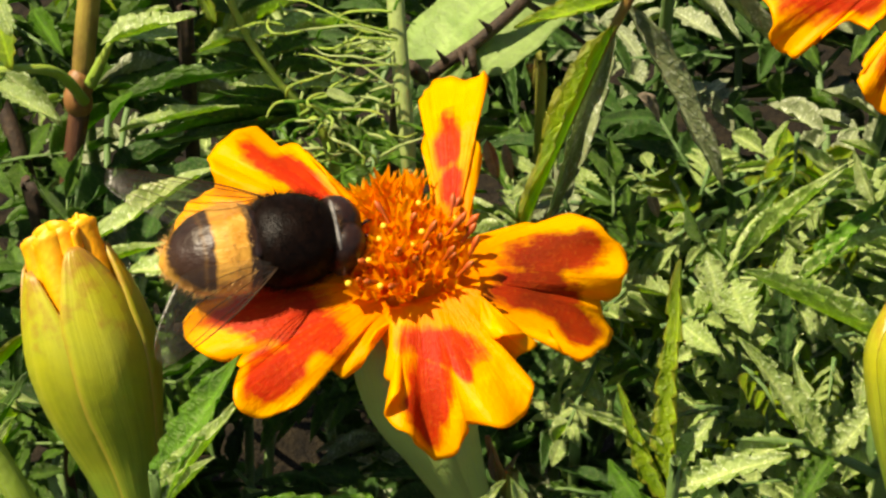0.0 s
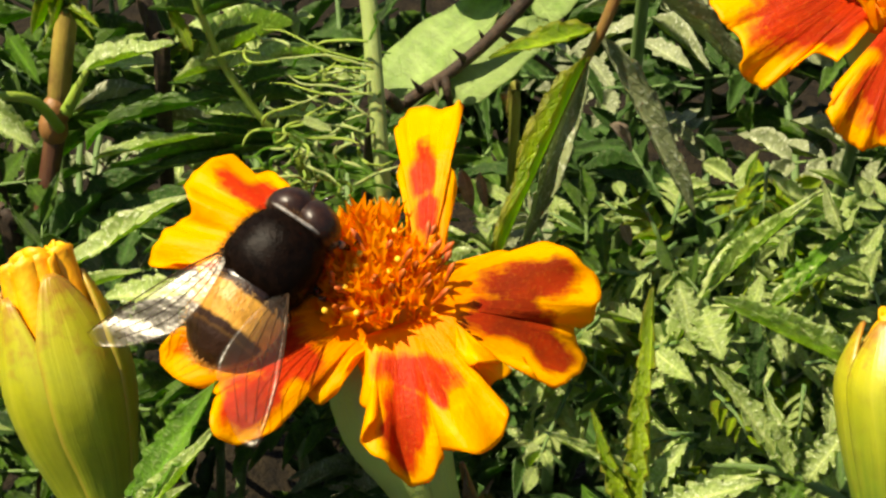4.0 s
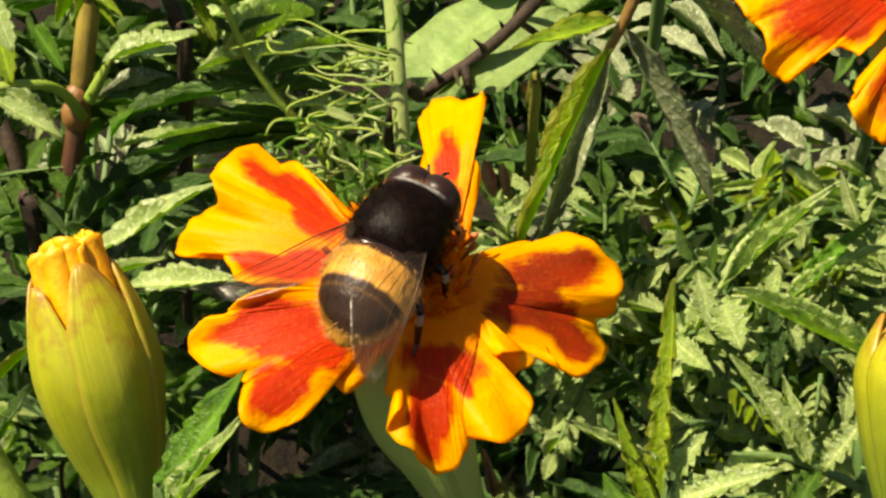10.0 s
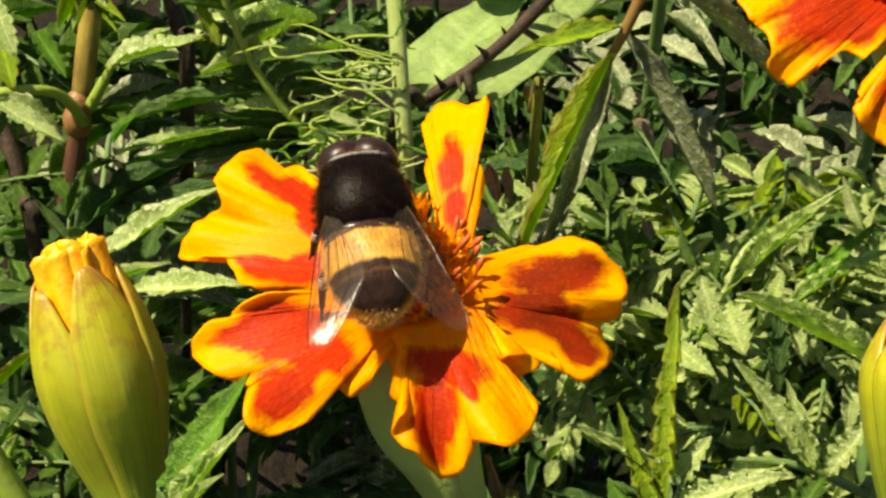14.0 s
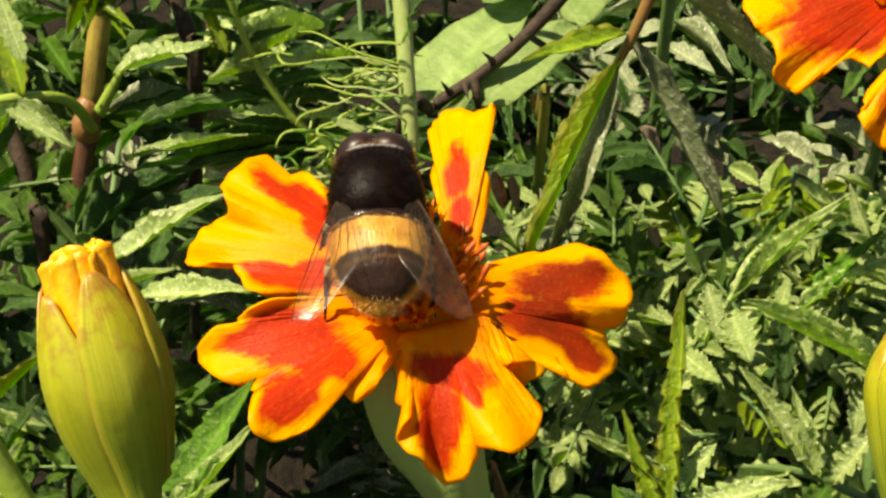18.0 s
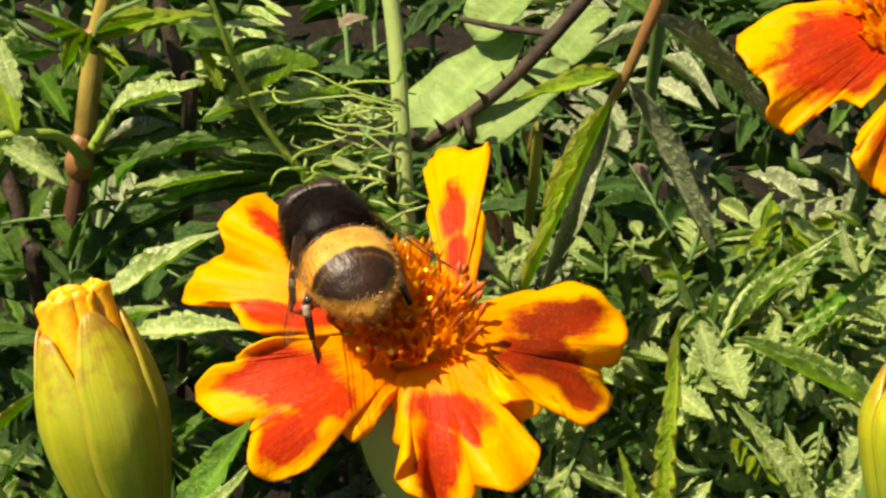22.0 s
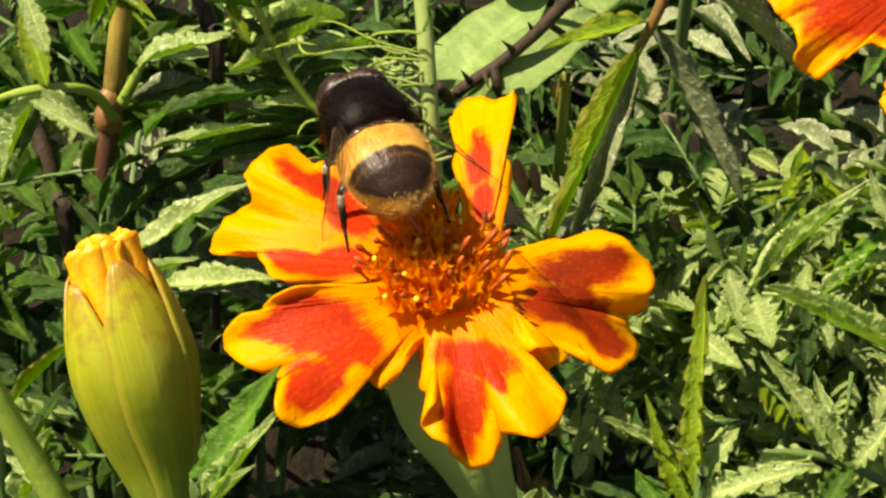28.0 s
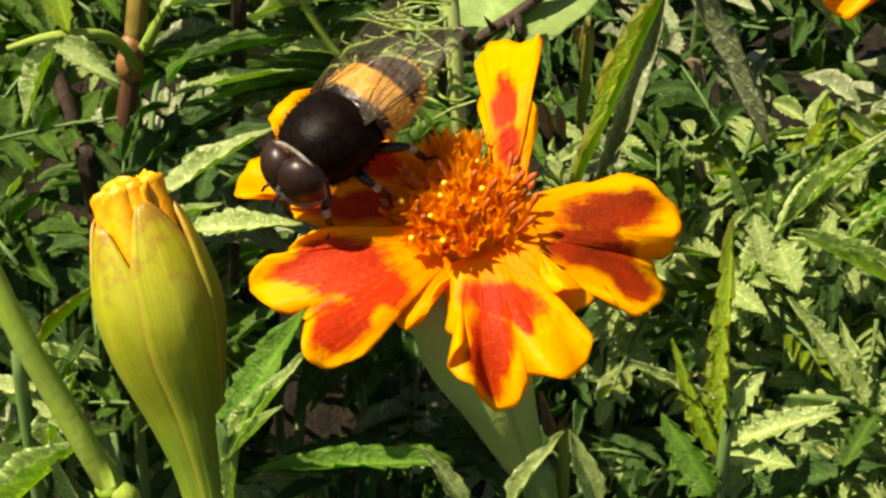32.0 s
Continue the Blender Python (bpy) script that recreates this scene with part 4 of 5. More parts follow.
def right_thicket():
    """The lit foliage on the right, leaf by leaf; PALE puts sun glare into its colour."""
    root = ground_under(spot(1200, 1250, 140))
    p = thing("marigold_plant", root, "marigold shoot with upright toothed leaflets in the sun", "plant")
    stalk_between("stem", [spot(1190, 868, 114.2), spot(1187, 905, 114.6), spot(1180, 980, 116), root], [0.08, 0.34, 0.55, 1.0], STALK, p)
    f = (-0.55, -0.75, 0.3)
    hero(p, LIME, (1190, 870, 113.6), (1205, 460, 113.6), 56, (9, 0.30, 0.0, 71, 0), (-0.6, -0.65, 0.45))
    hero(p, LIME, (1184, 890, 113.4), (1092, 680, 112.0), 42, (7, 0.5, 0.06, 72, 0), f)
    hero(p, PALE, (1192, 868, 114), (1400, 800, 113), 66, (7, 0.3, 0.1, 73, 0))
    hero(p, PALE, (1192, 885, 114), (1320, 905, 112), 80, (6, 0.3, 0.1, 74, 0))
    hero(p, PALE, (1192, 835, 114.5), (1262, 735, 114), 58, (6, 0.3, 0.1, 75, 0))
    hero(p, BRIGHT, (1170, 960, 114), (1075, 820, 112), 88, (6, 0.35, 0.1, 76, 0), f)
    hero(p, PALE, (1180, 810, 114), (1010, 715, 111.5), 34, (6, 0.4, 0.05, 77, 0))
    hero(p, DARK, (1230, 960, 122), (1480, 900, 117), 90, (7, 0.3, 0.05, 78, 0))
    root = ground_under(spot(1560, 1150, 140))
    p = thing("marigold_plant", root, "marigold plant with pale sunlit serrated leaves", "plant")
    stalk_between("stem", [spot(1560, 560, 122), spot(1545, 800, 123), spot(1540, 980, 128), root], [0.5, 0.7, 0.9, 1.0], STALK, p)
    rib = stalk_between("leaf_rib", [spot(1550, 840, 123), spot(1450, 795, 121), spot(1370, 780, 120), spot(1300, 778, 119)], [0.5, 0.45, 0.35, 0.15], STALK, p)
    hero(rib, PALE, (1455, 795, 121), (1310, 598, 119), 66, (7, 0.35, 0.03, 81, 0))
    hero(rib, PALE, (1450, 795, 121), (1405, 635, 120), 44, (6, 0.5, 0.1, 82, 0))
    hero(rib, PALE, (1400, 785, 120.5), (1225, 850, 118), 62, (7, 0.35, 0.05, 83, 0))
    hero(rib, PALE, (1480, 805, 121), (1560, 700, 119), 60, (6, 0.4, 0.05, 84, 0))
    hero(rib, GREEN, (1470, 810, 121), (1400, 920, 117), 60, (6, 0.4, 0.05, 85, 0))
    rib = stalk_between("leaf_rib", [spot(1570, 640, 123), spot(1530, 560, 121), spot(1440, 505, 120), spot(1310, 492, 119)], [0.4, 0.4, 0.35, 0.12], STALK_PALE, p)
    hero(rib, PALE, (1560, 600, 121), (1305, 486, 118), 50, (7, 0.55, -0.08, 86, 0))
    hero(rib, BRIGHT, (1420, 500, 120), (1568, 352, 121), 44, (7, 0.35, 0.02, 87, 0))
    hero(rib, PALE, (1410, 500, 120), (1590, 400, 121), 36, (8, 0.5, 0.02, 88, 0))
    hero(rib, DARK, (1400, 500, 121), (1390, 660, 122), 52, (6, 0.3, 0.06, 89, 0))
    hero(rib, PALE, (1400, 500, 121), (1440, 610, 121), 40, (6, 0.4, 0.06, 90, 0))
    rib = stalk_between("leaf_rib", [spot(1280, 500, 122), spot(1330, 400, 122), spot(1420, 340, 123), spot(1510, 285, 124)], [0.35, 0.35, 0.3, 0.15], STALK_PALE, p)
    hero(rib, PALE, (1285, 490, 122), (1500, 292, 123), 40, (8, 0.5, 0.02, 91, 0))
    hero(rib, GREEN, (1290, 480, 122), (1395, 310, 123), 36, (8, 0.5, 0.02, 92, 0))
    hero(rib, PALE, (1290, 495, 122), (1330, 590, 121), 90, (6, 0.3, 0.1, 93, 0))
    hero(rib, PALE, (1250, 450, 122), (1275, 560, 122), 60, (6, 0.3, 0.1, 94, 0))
    hero(rib, GREEN, (1110, 330, 124), (1122, 450, 123), 34, (6, 0.3, 0.05, 95, 0))


def lower_left():
    root = ground_under(spot(320, 1200, 135))
    p = thing("marigold_plant", root, "low marigold leaves with pale edges beside the bud", "plant")
    stalk_between("stem", [spot(283, 880, 107.2), spot(287, 925, 108.3), spot(298, 1010, 112), root], [0.06, 0.28, 0.5, 1.0], STALK, p)
    f = (-0.3, -0.8, 0.5)
    hero(p, BRIGHT, (282, 868, 107), (428, 628, 103.5), 92, (8, 0.25, 0.0, 101, 0), f, "leaflet", "glossy green leaflet")
    hero(p, PALE, (284, 900, 106.5), (424, 712, 102.5), 50, (7, 0.4, 0.0, 102, 0))
    hero(p, PALE, (285, 905, 106), (378, 808, 102), 40, (5, 0.4, 0.0, 103, 0))
    hero(p, PALE, (296, 990, 108), (314, 800, 105), 24, (5, 0.5, 0.0, 104, 0))
    hero(p, BRIGHT, (690, 905, 109), (330, 915, 106), 60, (8, 0.3, 0.05, 105, 0), None, "leaflet")
    hero(p, PALE, (720, 985, 110), (640, 880, 107), 44, (5, 0.4, 0.05, 106, 0))
    hero(p, PALE, (800, 985, 110), (890, 850, 106), 44, (5, 0.4, 0.05, 107, 0))
    hero(p, PALE, (960, 980, 110), (905, 850, 106), 56, (5, 0.4, 0.05, 108, 0))
    root = ground_under(spot(-60, 1200, 135))
    p = thing("marigold_plant", root, "pale toothed marigold leaves low in the bed", "plant")
    stalk_between("stem", [spot(-60, 700, 120), spot(-50, 900, 122), root], [0.4, 0.7, 1.0], STALK, p)
    for a, b, w, m, k in (
        ((-50, 700, 120), (75, 560, 121), 16, LIME, 0), ((-60, 760, 120), (62, 890, 117), 46, PALE, 1), ((-20, 880, 120), (10, 740, 119), 46, PALE, 2), ((-50, 840, 120), (60, 660, 120), 40, GREEN, 3),
        ((-50, 690, 121), (70, 705, 121), 26, PALE, 4), ((-90, 980, 121), (30, 860, 118), 50, PALE, 5), ((40, 1000, 121), (-30, 870, 118), 40, PALE, 1), ((110, 1010, 120), (60, 870, 118), 40, GREEN, 0), ((-40, 700, 121), (60, 730, 120), 24, PALE, 2)):
        hero(p, m, a, b, w, k)
    root = ground_under(spot(80, 760, 160))
    p = thing("marigold_plant", root, "long sunlit marigold leaflets behind the bud", "plant")
    stalk_between("stem", [spot(140, 460, 128), spot(130, 560, 132), root], [0.4, 0.6, 1.0], STALK, p)
    for a, b, w, m, k in (
        ((165, 430, 126), (385, 285, 124), 62, PALE, 1), ((150, 440, 142), (370, 230, 141), 50, GREEN, 3), ((230, 480, 124), (432, 462, 121), 62, PALE, 1), ((180, 470, 126), (290, 425, 124), 26, PALE, 0),
        ((150, 430, 142), (20, 300, 141), 60, DARK, 3), ((140, 420, 142), (300, 210, 145), 60, DARK, 1), ((150, 450, 142), (-40, 400, 141), 60, DARK, 0), ((150, 470, 142), (-60, 500, 139), 70, DARK, 4), ((300, 400, 128), (470, 330, 127), 30, GREEN, 1)):
        hero(p, m, a, b, w, k)


def odd_bits():
    """Dry petals and a dead stem among the leaves."""
    for a, b, w in (((1128, 170, 127), (1172, 215, 128), 34), ((862, 250, 118), (880, 320, 119), 26), ((895, 255, 119), (905, 320, 120), 20), ((1150, 345, 128), (1165, 385, 128), 22), ((600, -75, 132), (650, -100, 132), 34)):
        base = spot(*a)
        t = thing("dry_petal", base, "withered beige petal caught among the leaves", "dry petal", "dry petals")
        hero(t, DRY, a, b, w, (0, 0.5, 0.15, int(a[0]), 1), None, "blade")
    root = ground_under(spot(300, 200, 230))
    t = thing("dead_stem", root, "dark brown dead stem behind the leaves", "stem")
    stalk_between("stem", [spot(262, -160, 131), spot(300, -40, 131.5), spot(325, 40, 133), spot(335, 160, 138), root], [0.7, 0.85, 0.9, 0.9, 1.0], TWIG, t)
    stalk_between("side_shoot", [spot(318, 25, 132.4), spot(300, 0, 131.5), spot(312, -48, 131)], [0.3, 0.22, 0.06], TWIG, t)
    root = ground_under(spot(900, 1100, 150))
    t = thing("dead_stem", root, "withered tan stem and strips beside the flower stalk", "stem")
    stalk_between("stem", [spot(862, 772, 118), spot(874, 815, 118.5), spot(893, 870, 119), spot(905, 980, 122), root], [0.25, 0.5, 0.55, 0.6, 0.8], STALK_RUST, t)
    hero(t, DRY, (880, 850, 118.6), (868, 790, 117.5), 16, (0, 0.6, 0.1, 311, 0), None, "dry_strip")
    hero(t, DRY, (892, 872, 119), (916, 800, 117.8), 14, (0, 0.6, 0.1, 312, 0), None, "dry_strip")
    root = ground_under(spot(120, 500, 200))
    t = thing("dead_stem", root, "dark leaning dead stem beside the brown stem", "stem")
    stalk_between("stem", [spot(-20, 130, 137), spot(22, 230, 137), spot(52, 330, 138), spot(84, 450, 142), root], [0.8, 1.0, 1.0, 1.0, 1.2], TWIG, t)
    root = ground_under(spot(950, 300, 230))
    t = thing("dead_stem", root, "short rusty stem under the broad leaves", "stem")
    stalk_between("stem", [spot(942, 112, 133), spot(950, 150, 134), spot(955, 220, 137), root], [0.5, 0.6, 0.6, 0.8], STALK_RUST, t)
    stalk_between("collar", [spot(942, 112, 132.9), spot(946, 132, 133.3)], [0.75, 0.7], STALK_RUST, t, "", 4)


odd_bits()
left_stem()
feather_leaf()
thread_leaves()
twig_and_round_leaves()
arched_leaf()
right_thicket()
lower_left()


SIMPLE = [(4, 0.5, 0.12, 201, 0), (5, 0.3, 0.05, 202, 0), (4, 0.8, 0.2, 203, 0)]


def tangle(seed, count, u0, u1, v0, v1, d0, d1, mats, label, root_at, size):
    """A bushy plant whose many small toothed leaves fill a stretch of the bed."""
    r = random.Random(seed)
    root = ground_under(spot(*root_at))
    p = thing("marigold_plant", root, label, "plant")
    stalk_between("stem", [spot((u0 + u1) / 2, (v0 + v1) / 2, d1), spot((u0 + u1) / 2, v1, d1 + 10), root], [0.4, 0.8, 1.1], STALK, p)
    for k in range(count):
        u, v = r.uniform(u0, u1), r.uniform(v0, v1)
        d = r.uniform(d0, d1)
        w = r.uniform(0, 6.28)
        grow = size * r.choice((0.55, 0.8, 1.0, 1.0, 1.35))
        long = r.uniform(4.5, 9.5) * MM * grow
        a = spot(u, v, d)
        way = VIEW.to_3x3() @ Vector((math.cos(w), r.uniform(-0.3, 0.5), 0.8 * math.sin(w) + 0.15)).normalized()
        rib = stalk_between("leaf_rib", [a, a + way * long * 0.6 + UP * 0.0006, a + way * long], [0.28, 0.22, 0.1], STALK, p, "", 5, 5)
        mat = mats[r.randrange(len(mats))]
        for i in range(5):
            at = a + way * long * (0.2 + 0.2 * i)
            side = way.cross(FACING).normalized()
            for sg in ((-1, 1) if i < 4 else (0,)):
                tip = at + (way * (0.7 if sg else 1.0) + side * sg * r.uniform(0.4, 1.2) + FACING * r.uniform(-.6, .6)).normalized() * r.uniform(1.8, 4.6) * MM * grow
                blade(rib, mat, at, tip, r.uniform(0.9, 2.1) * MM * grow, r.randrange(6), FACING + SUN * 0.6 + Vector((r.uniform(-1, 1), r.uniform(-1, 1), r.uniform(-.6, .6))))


# more PALE in the brightest tangles, so leaf colour adds to the sunlight
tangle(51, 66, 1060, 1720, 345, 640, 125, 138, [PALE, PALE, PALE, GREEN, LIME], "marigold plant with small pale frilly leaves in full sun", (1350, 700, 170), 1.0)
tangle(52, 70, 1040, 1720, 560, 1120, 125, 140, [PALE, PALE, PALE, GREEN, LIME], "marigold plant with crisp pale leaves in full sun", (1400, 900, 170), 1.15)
tangle(53, 14, 880, 1180, 345, 520, 128, 140, [PALE, GREEN, GREY], "low marigold with small pale leaves", (1050, 600, 180), 0.9)
tangle(54, 26, -150, 520, -220, 360, 136, 150, [GREEN, PALE, PALE, LIME, GREEN], "marigold plant with narrow green leaves", (300, 300, 200), 1.6)
# GREY and DARK leaves here carry half shade in their colour
tangle(55, 18, 1380, 1720, -230, 260, 129, 142, [GREY, GREEN, DARK], "marigold plant with dull green leaves, half shade in their colour", (1400, 300, 200), 1.2)
# leaf crown added above the view to throw dappled shade on the foliage below
tangle(58, 12, 1080, 1330, -400, -220, 126, 131, [GREEN, GREY, LIME], "leafy marigold top above the view, added to cast shade", (1150, 300, 200), 1.1)
# DARK leaves stand in for shade down here; sun still reaches them
tangle(59, 16, 1000, 1370, 80, 330, 148, 166, [DARK, GREY, DARK], "marigold foliage far down in the bed, coloured dim for shade", (1200, 400, 200), 1.5)
tangle(56, 13, -200, 300, 480, 1050, 126, 140, [GREEN, GREEN, DARK], "marigold plant with green leaves", (50, 800, 180), 1.3)


# ---- the mass of foliage behind ----
FLAT = {}


def flat_copy(me):
    if me.name not in FLAT:
        co = np.empty(len(me.vertices) * 3)
        me.vertices.foreach_get("co", co)
        uv = np.zeros((len(me.vertices), 2))
        layer = me.uv_layers[0].data
        for l in me.loops:
            uv[l.vertex_index] = layer[l.index].uv
        FLAT[me.name] = co.reshape(-1, 3), [tuple(f.vertices) for f in me.polygons], uv
    return FLAT[me.name]


def joined(name, pieces):
    """One mesh out of several blades, each with its pose."""
    verts, faces, uvs, n = [], [], [], 0
    for me, m in pieces:
        co, fs, uv = flat_copy(me)
        a = np.array(m)
        verts.append(co @ a[:3, :3].T + a[:3, 3])
        faces += [tuple(n + i for i in f) for f in fs]
        uvs.append(uv)
        n += len(co)
    return shape(name, np.concatenate(verts), faces, np.concatenate(uvs))


def in_hollow(p):
    """The open, shaded hollows under the flower and behind the arched stalk, where no leaf grows near."""
    q = VIEW.inverted() @ p
    a, b = q.x / q.y * FOCAL + 784, 441 - q.z / q.y * FOCAL
    return q.y < 0.17 and 430 < a < 1000 and 640 < b < 905 or q.y < 0.20 and 960 < a < 1340 and 70 < b < 340


def bed():
    r = random.Random(99)
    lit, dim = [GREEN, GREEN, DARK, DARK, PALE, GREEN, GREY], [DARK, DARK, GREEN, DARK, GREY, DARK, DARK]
    for k in range(26):
        u0, d0 = -300 + 2200 * ((k * 0.618) % 1), 138 + 75 * ((k * 0.381 + 0.2) % 1)
        root = ground_under(spot(u0, 600, d0 + 20))
        p = thing("marigold_plant", root, "bushy green marigold plant in the bed", "plant", "marigolds behind")
        tops = []
        for v in (-260, 0, 250, 500, 750, 1000):
            q = spot(u0 + r.uniform(-40, 40), v + r.uniform(-60, 60), d0 + 10 - 0.012 * v)
            if q.z > 0.02:
                tops.append(q)
        tops.append(root)
        stalk_between("stem", tops, [0.4, 0.7, 0.9, 1.1], STALK, p, "", 14, 6)
        nodes = spline(tops, 9)
        for q in nodes[:-1]:
            q = Vector(q)
            for s in range(2):
                w = r.uniform(0, 6.28)
                way = Vector((math.cos(w), math.sin(w) * 0.8, r.uniform(-0.1, 0.5))).normalized()
                length = r.uniform(0.018, 0.034)
                end = q + way * length - Vector((0, 0, 0.003))
                mid = (q + end) / 2 + Vector((0, 0, 0.003))
                far = min((VIEW.inverted() @ x).y for x in (mid, end))
                if far < 0.138 or in_hollow(mid) or in_hollow(end):
                    continue
                rib = stalk_between("leaf_rib", [q, mid, end], [0.5, 0.4, 0.15], STALK, p, "", 6, 5)
                line = spline([q, mid, end], 8)
                # shade in the leaf colour: plants from 900 to 1500 take the dim mix
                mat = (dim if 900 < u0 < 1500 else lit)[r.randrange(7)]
                pieces = []
                for i in range(2, 8):
                    at = Vector(line[i])
                    fwd = (Vector(line[i]) - Vector(line[i - 1])).normalized()
                    side = fwd.cross(UP).normalized()
                    for sg in ((-1, 1) if i < 7 else (0,)):
                        tip = at + (fwd * (0.75 if sg else 1.0) + side * sg + Vector((0, 0, r.uniform(-.35, .35)))).normalized() * r.uniform(0.009, 0.014)
                        if (VIEW.inverted() @ tip).y < 0.134 or in_hollow(tip):
                            continue
                        pieces.append((blade_mesh(mat, SIMPLE[r.randrange(3)]), blade_pose(at, tip, r.uniform(0.0028, 0.0042), UP + SUN * 0.5 + Vector((r.uniform(-.4, .4), r.uniform(-.4, .4), 0)))))
                if pieces:
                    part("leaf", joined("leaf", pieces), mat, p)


bed()


# ---- the hoverfly ----
BLACK = plain_material("insect_black_brown", (0.008, 0.004, 0.003), (0.022, 0.010, 0.007), 1200, 0.26, bumps=0.00004, spec=0.5)
THORAX = plain_material("thorax_black", (0.003, 0.0016, 0.001), (0.008, 0.0035, 0.002), 1600, 0.36, bumps=0.00006, spec=0.07)
EYE_M = plain_material("eye_dark_brown", (0.012, 0.005, 0.004), (0.030, 0.012, 0.008), 1500, 0.38, spec=0.35)
FACE = plain_material("face_grey", (0.10, 0.09, 0.08), (0.24, 0.22, 0.20), 1500, 0.6, bumps=0.00005)
FACE_PALE = plain_material("head_rim_grey", (0.16, 0.15, 0.14), (0.32, 0.30, 0.28), 1500, 0.55, bumps=0.00005)
FUZZ = plain_material("fuzz_amber", (0.70, 0.38, 0.10), (0.80, 0.50, 0.18), 900, 0.7)
FUZZ_BROWN = plain_material("fuzz_brown", (0.10, 0.045, 0.014), (0.22, 0.11, 0.04), 900, 0.7)
FUZZ_DARK = plain_material("fuzz_dark", (0.004, 0.002, 0.0012), (0.012, 0.006, 0.003), 900, 0.6, spec=0.03)
LEG_BROWN = plain_material("vein_brown", (0.030, 0.016, 0.008), (0.06, 0.035, 0.02), 900, 0.7, spec=0.1)
LEG_PALE = plain_material("leg_pale", (0.26, 0.20, 0.13), (0.38, 0.31, 0.21), 1500, 0.5)


def abdomen_material():
    """Bands across the abdomen, along its length in millimetres: amber first, then brown, a thin pale line, black, and an amber tip; their edges are frayed."""
    m, t, nodes, links, p = node_material("abdomen_banded")
    tc = nodes.new("ShaderNodeTexCoord")
    sp = nodes.new("ShaderNodeSeparateXYZ")
    links.new(tc.outputs["Object"], sp.inputs[0])
    fray = noise_of(t, 1500, 3, "Object", 0.7, (1, 0.25, 1))
    big = noise_of(t, 330, 3)
    side = maths(t, "ABSOLUTE", maths(t, "MULTIPLY", sp.outputs[0], 1000.0))
    y = maths(t, "MULTIPLY", sp.outputs[1], -1000.0)
    y = maths(t, "ADD", y, maths(t, "ADD", maths(t, "MULTIPLY", maths(t, "SUBTRACT", fray, 0.5), 0.5), maths(t, "MULTIPLY", maths(t, "SUBTRACT", big, 0.5), 0.6)))
    y = maths(t, "SUBTRACT", y, maths(t, "MULTIPLY", maths(t, "POWER", side, 2.0), 0.02))
    amber = mix(t, ramp(t, big, [(0.36, (0, 0, 0)), (0.66, (1, 1, 1))]), (0.48, 0.21, 0.022), (0.68, 0.37, 0.07))
    k = 1 / 7.4
    dark = ramp(t, maths(t, "MULTIPLY", y, k), [(0.0, (1, 1, 1)), (0.55 * k, (1, 1, 1)), (0.8 * k, (0, 0, 0)), (3.15 * k, (0, 0, 0)), (3.45 * k, (1, 1, 1)), (3.85 * k, (1, 1, 1)), (4.05 * k, (0.9, 0.9, 0.9)), (4.3 * k, (1, 1, 1)), (6.75 * k, (1, 1, 1)), (7.2 * k, (0, 0, 0))])
    flank = ramp(t, maths(t, "ADD", maths(t, "MULTIPLY", sp.outputs[2], 300.0), maths(t, "MULTIPLY", fray, 0.3)), [(0.05, (0, 0, 0)), (0.30, (1, 1, 1))])
    umber = mix(t, big, (0.010, 0.005, 0.004), (0.050, 0.020, 0.009))
    col = mix(t, maths(t, "MULTIPLY", dark, flank), amber, umber)
    links.new(col, p.inputs["Base Color"])
    p.inputs["Roughness"].default_value = 0.42
    p.inputs["Specular IOR Level"].default_value = 0.35
    bump(t, p, maths(t, "ADD", fray, big), 0.00016, 0.8)
    return m


ABDOMEN_SKIN = abdomen_material()


def wing_material():
    m, t, nodes, links, p = node_material("wing_membrane")
    p.inputs["Base Color"].default_value = (0.30, 0.22, 0.13, 1)
    p.inputs["Roughness"].default_value = 0.22
    p.inputs["Specular IOR Level"].default_value = 0.9
    p.inputs["Coat Weight"].default_value = 0.6
    p.inputs["Coat Roughness"].default_value = 0.25
    bump(t, p, noise_of(t, 700, 2), 0.0002, 0.6)
    gl = nodes.new("ShaderNodeBsdfGlossy")
    gl.inputs["Roughness"].default_value = 0.34
    gl.inputs["Color"].default_value = (0.95, 0.93, 0.88, 1)
    links.new(p.inputs["Normal"].links[0].from_socket, gl.inputs["Normal"])
    sh = nodes.new("ShaderNodeMixShader")
    sh.inputs[0].default_value = 0.5
    links.new(p.outputs[0], sh.inputs[1])
    links.new(gl.outputs[0], sh.inputs[2])
    tr = nodes.new("ShaderNodeBsdfTransparent")
    tr.inputs["Color"].default_value = (0.97, 0.945, 0.90, 1)
    mx = nodes.new("ShaderNodeMixShader")
    mx.inputs[0].default_value = 0.04
    links.new(tr.outputs[0], mx.inputs[1])
    links.new(sh.outputs[0], mx.inputs[2])
    links.new(mx.outputs[0], nodes["Material Output"].inputs["Surface"])
    return m


WING = wing_material()


ABDOMEN = [(0, 3.5, 2.7), (0.8, 3.72, 2.9), (2.0, 3.78, 2.95), (3.4, 3.62, 2.85), (4.8, 3.15, 2.5), (6.0, 2.3, 1.85), (6.8, 1.35, 1.1), (7.3, 0.5, 0.4), (7.4, 0.05, 0.05)]  # back from the waist, half width, half height


def sag(y):
    """How far the abdomen bends down towards its tip."""
    return 0.05 * max(0, y - 1.8) ** 1.7


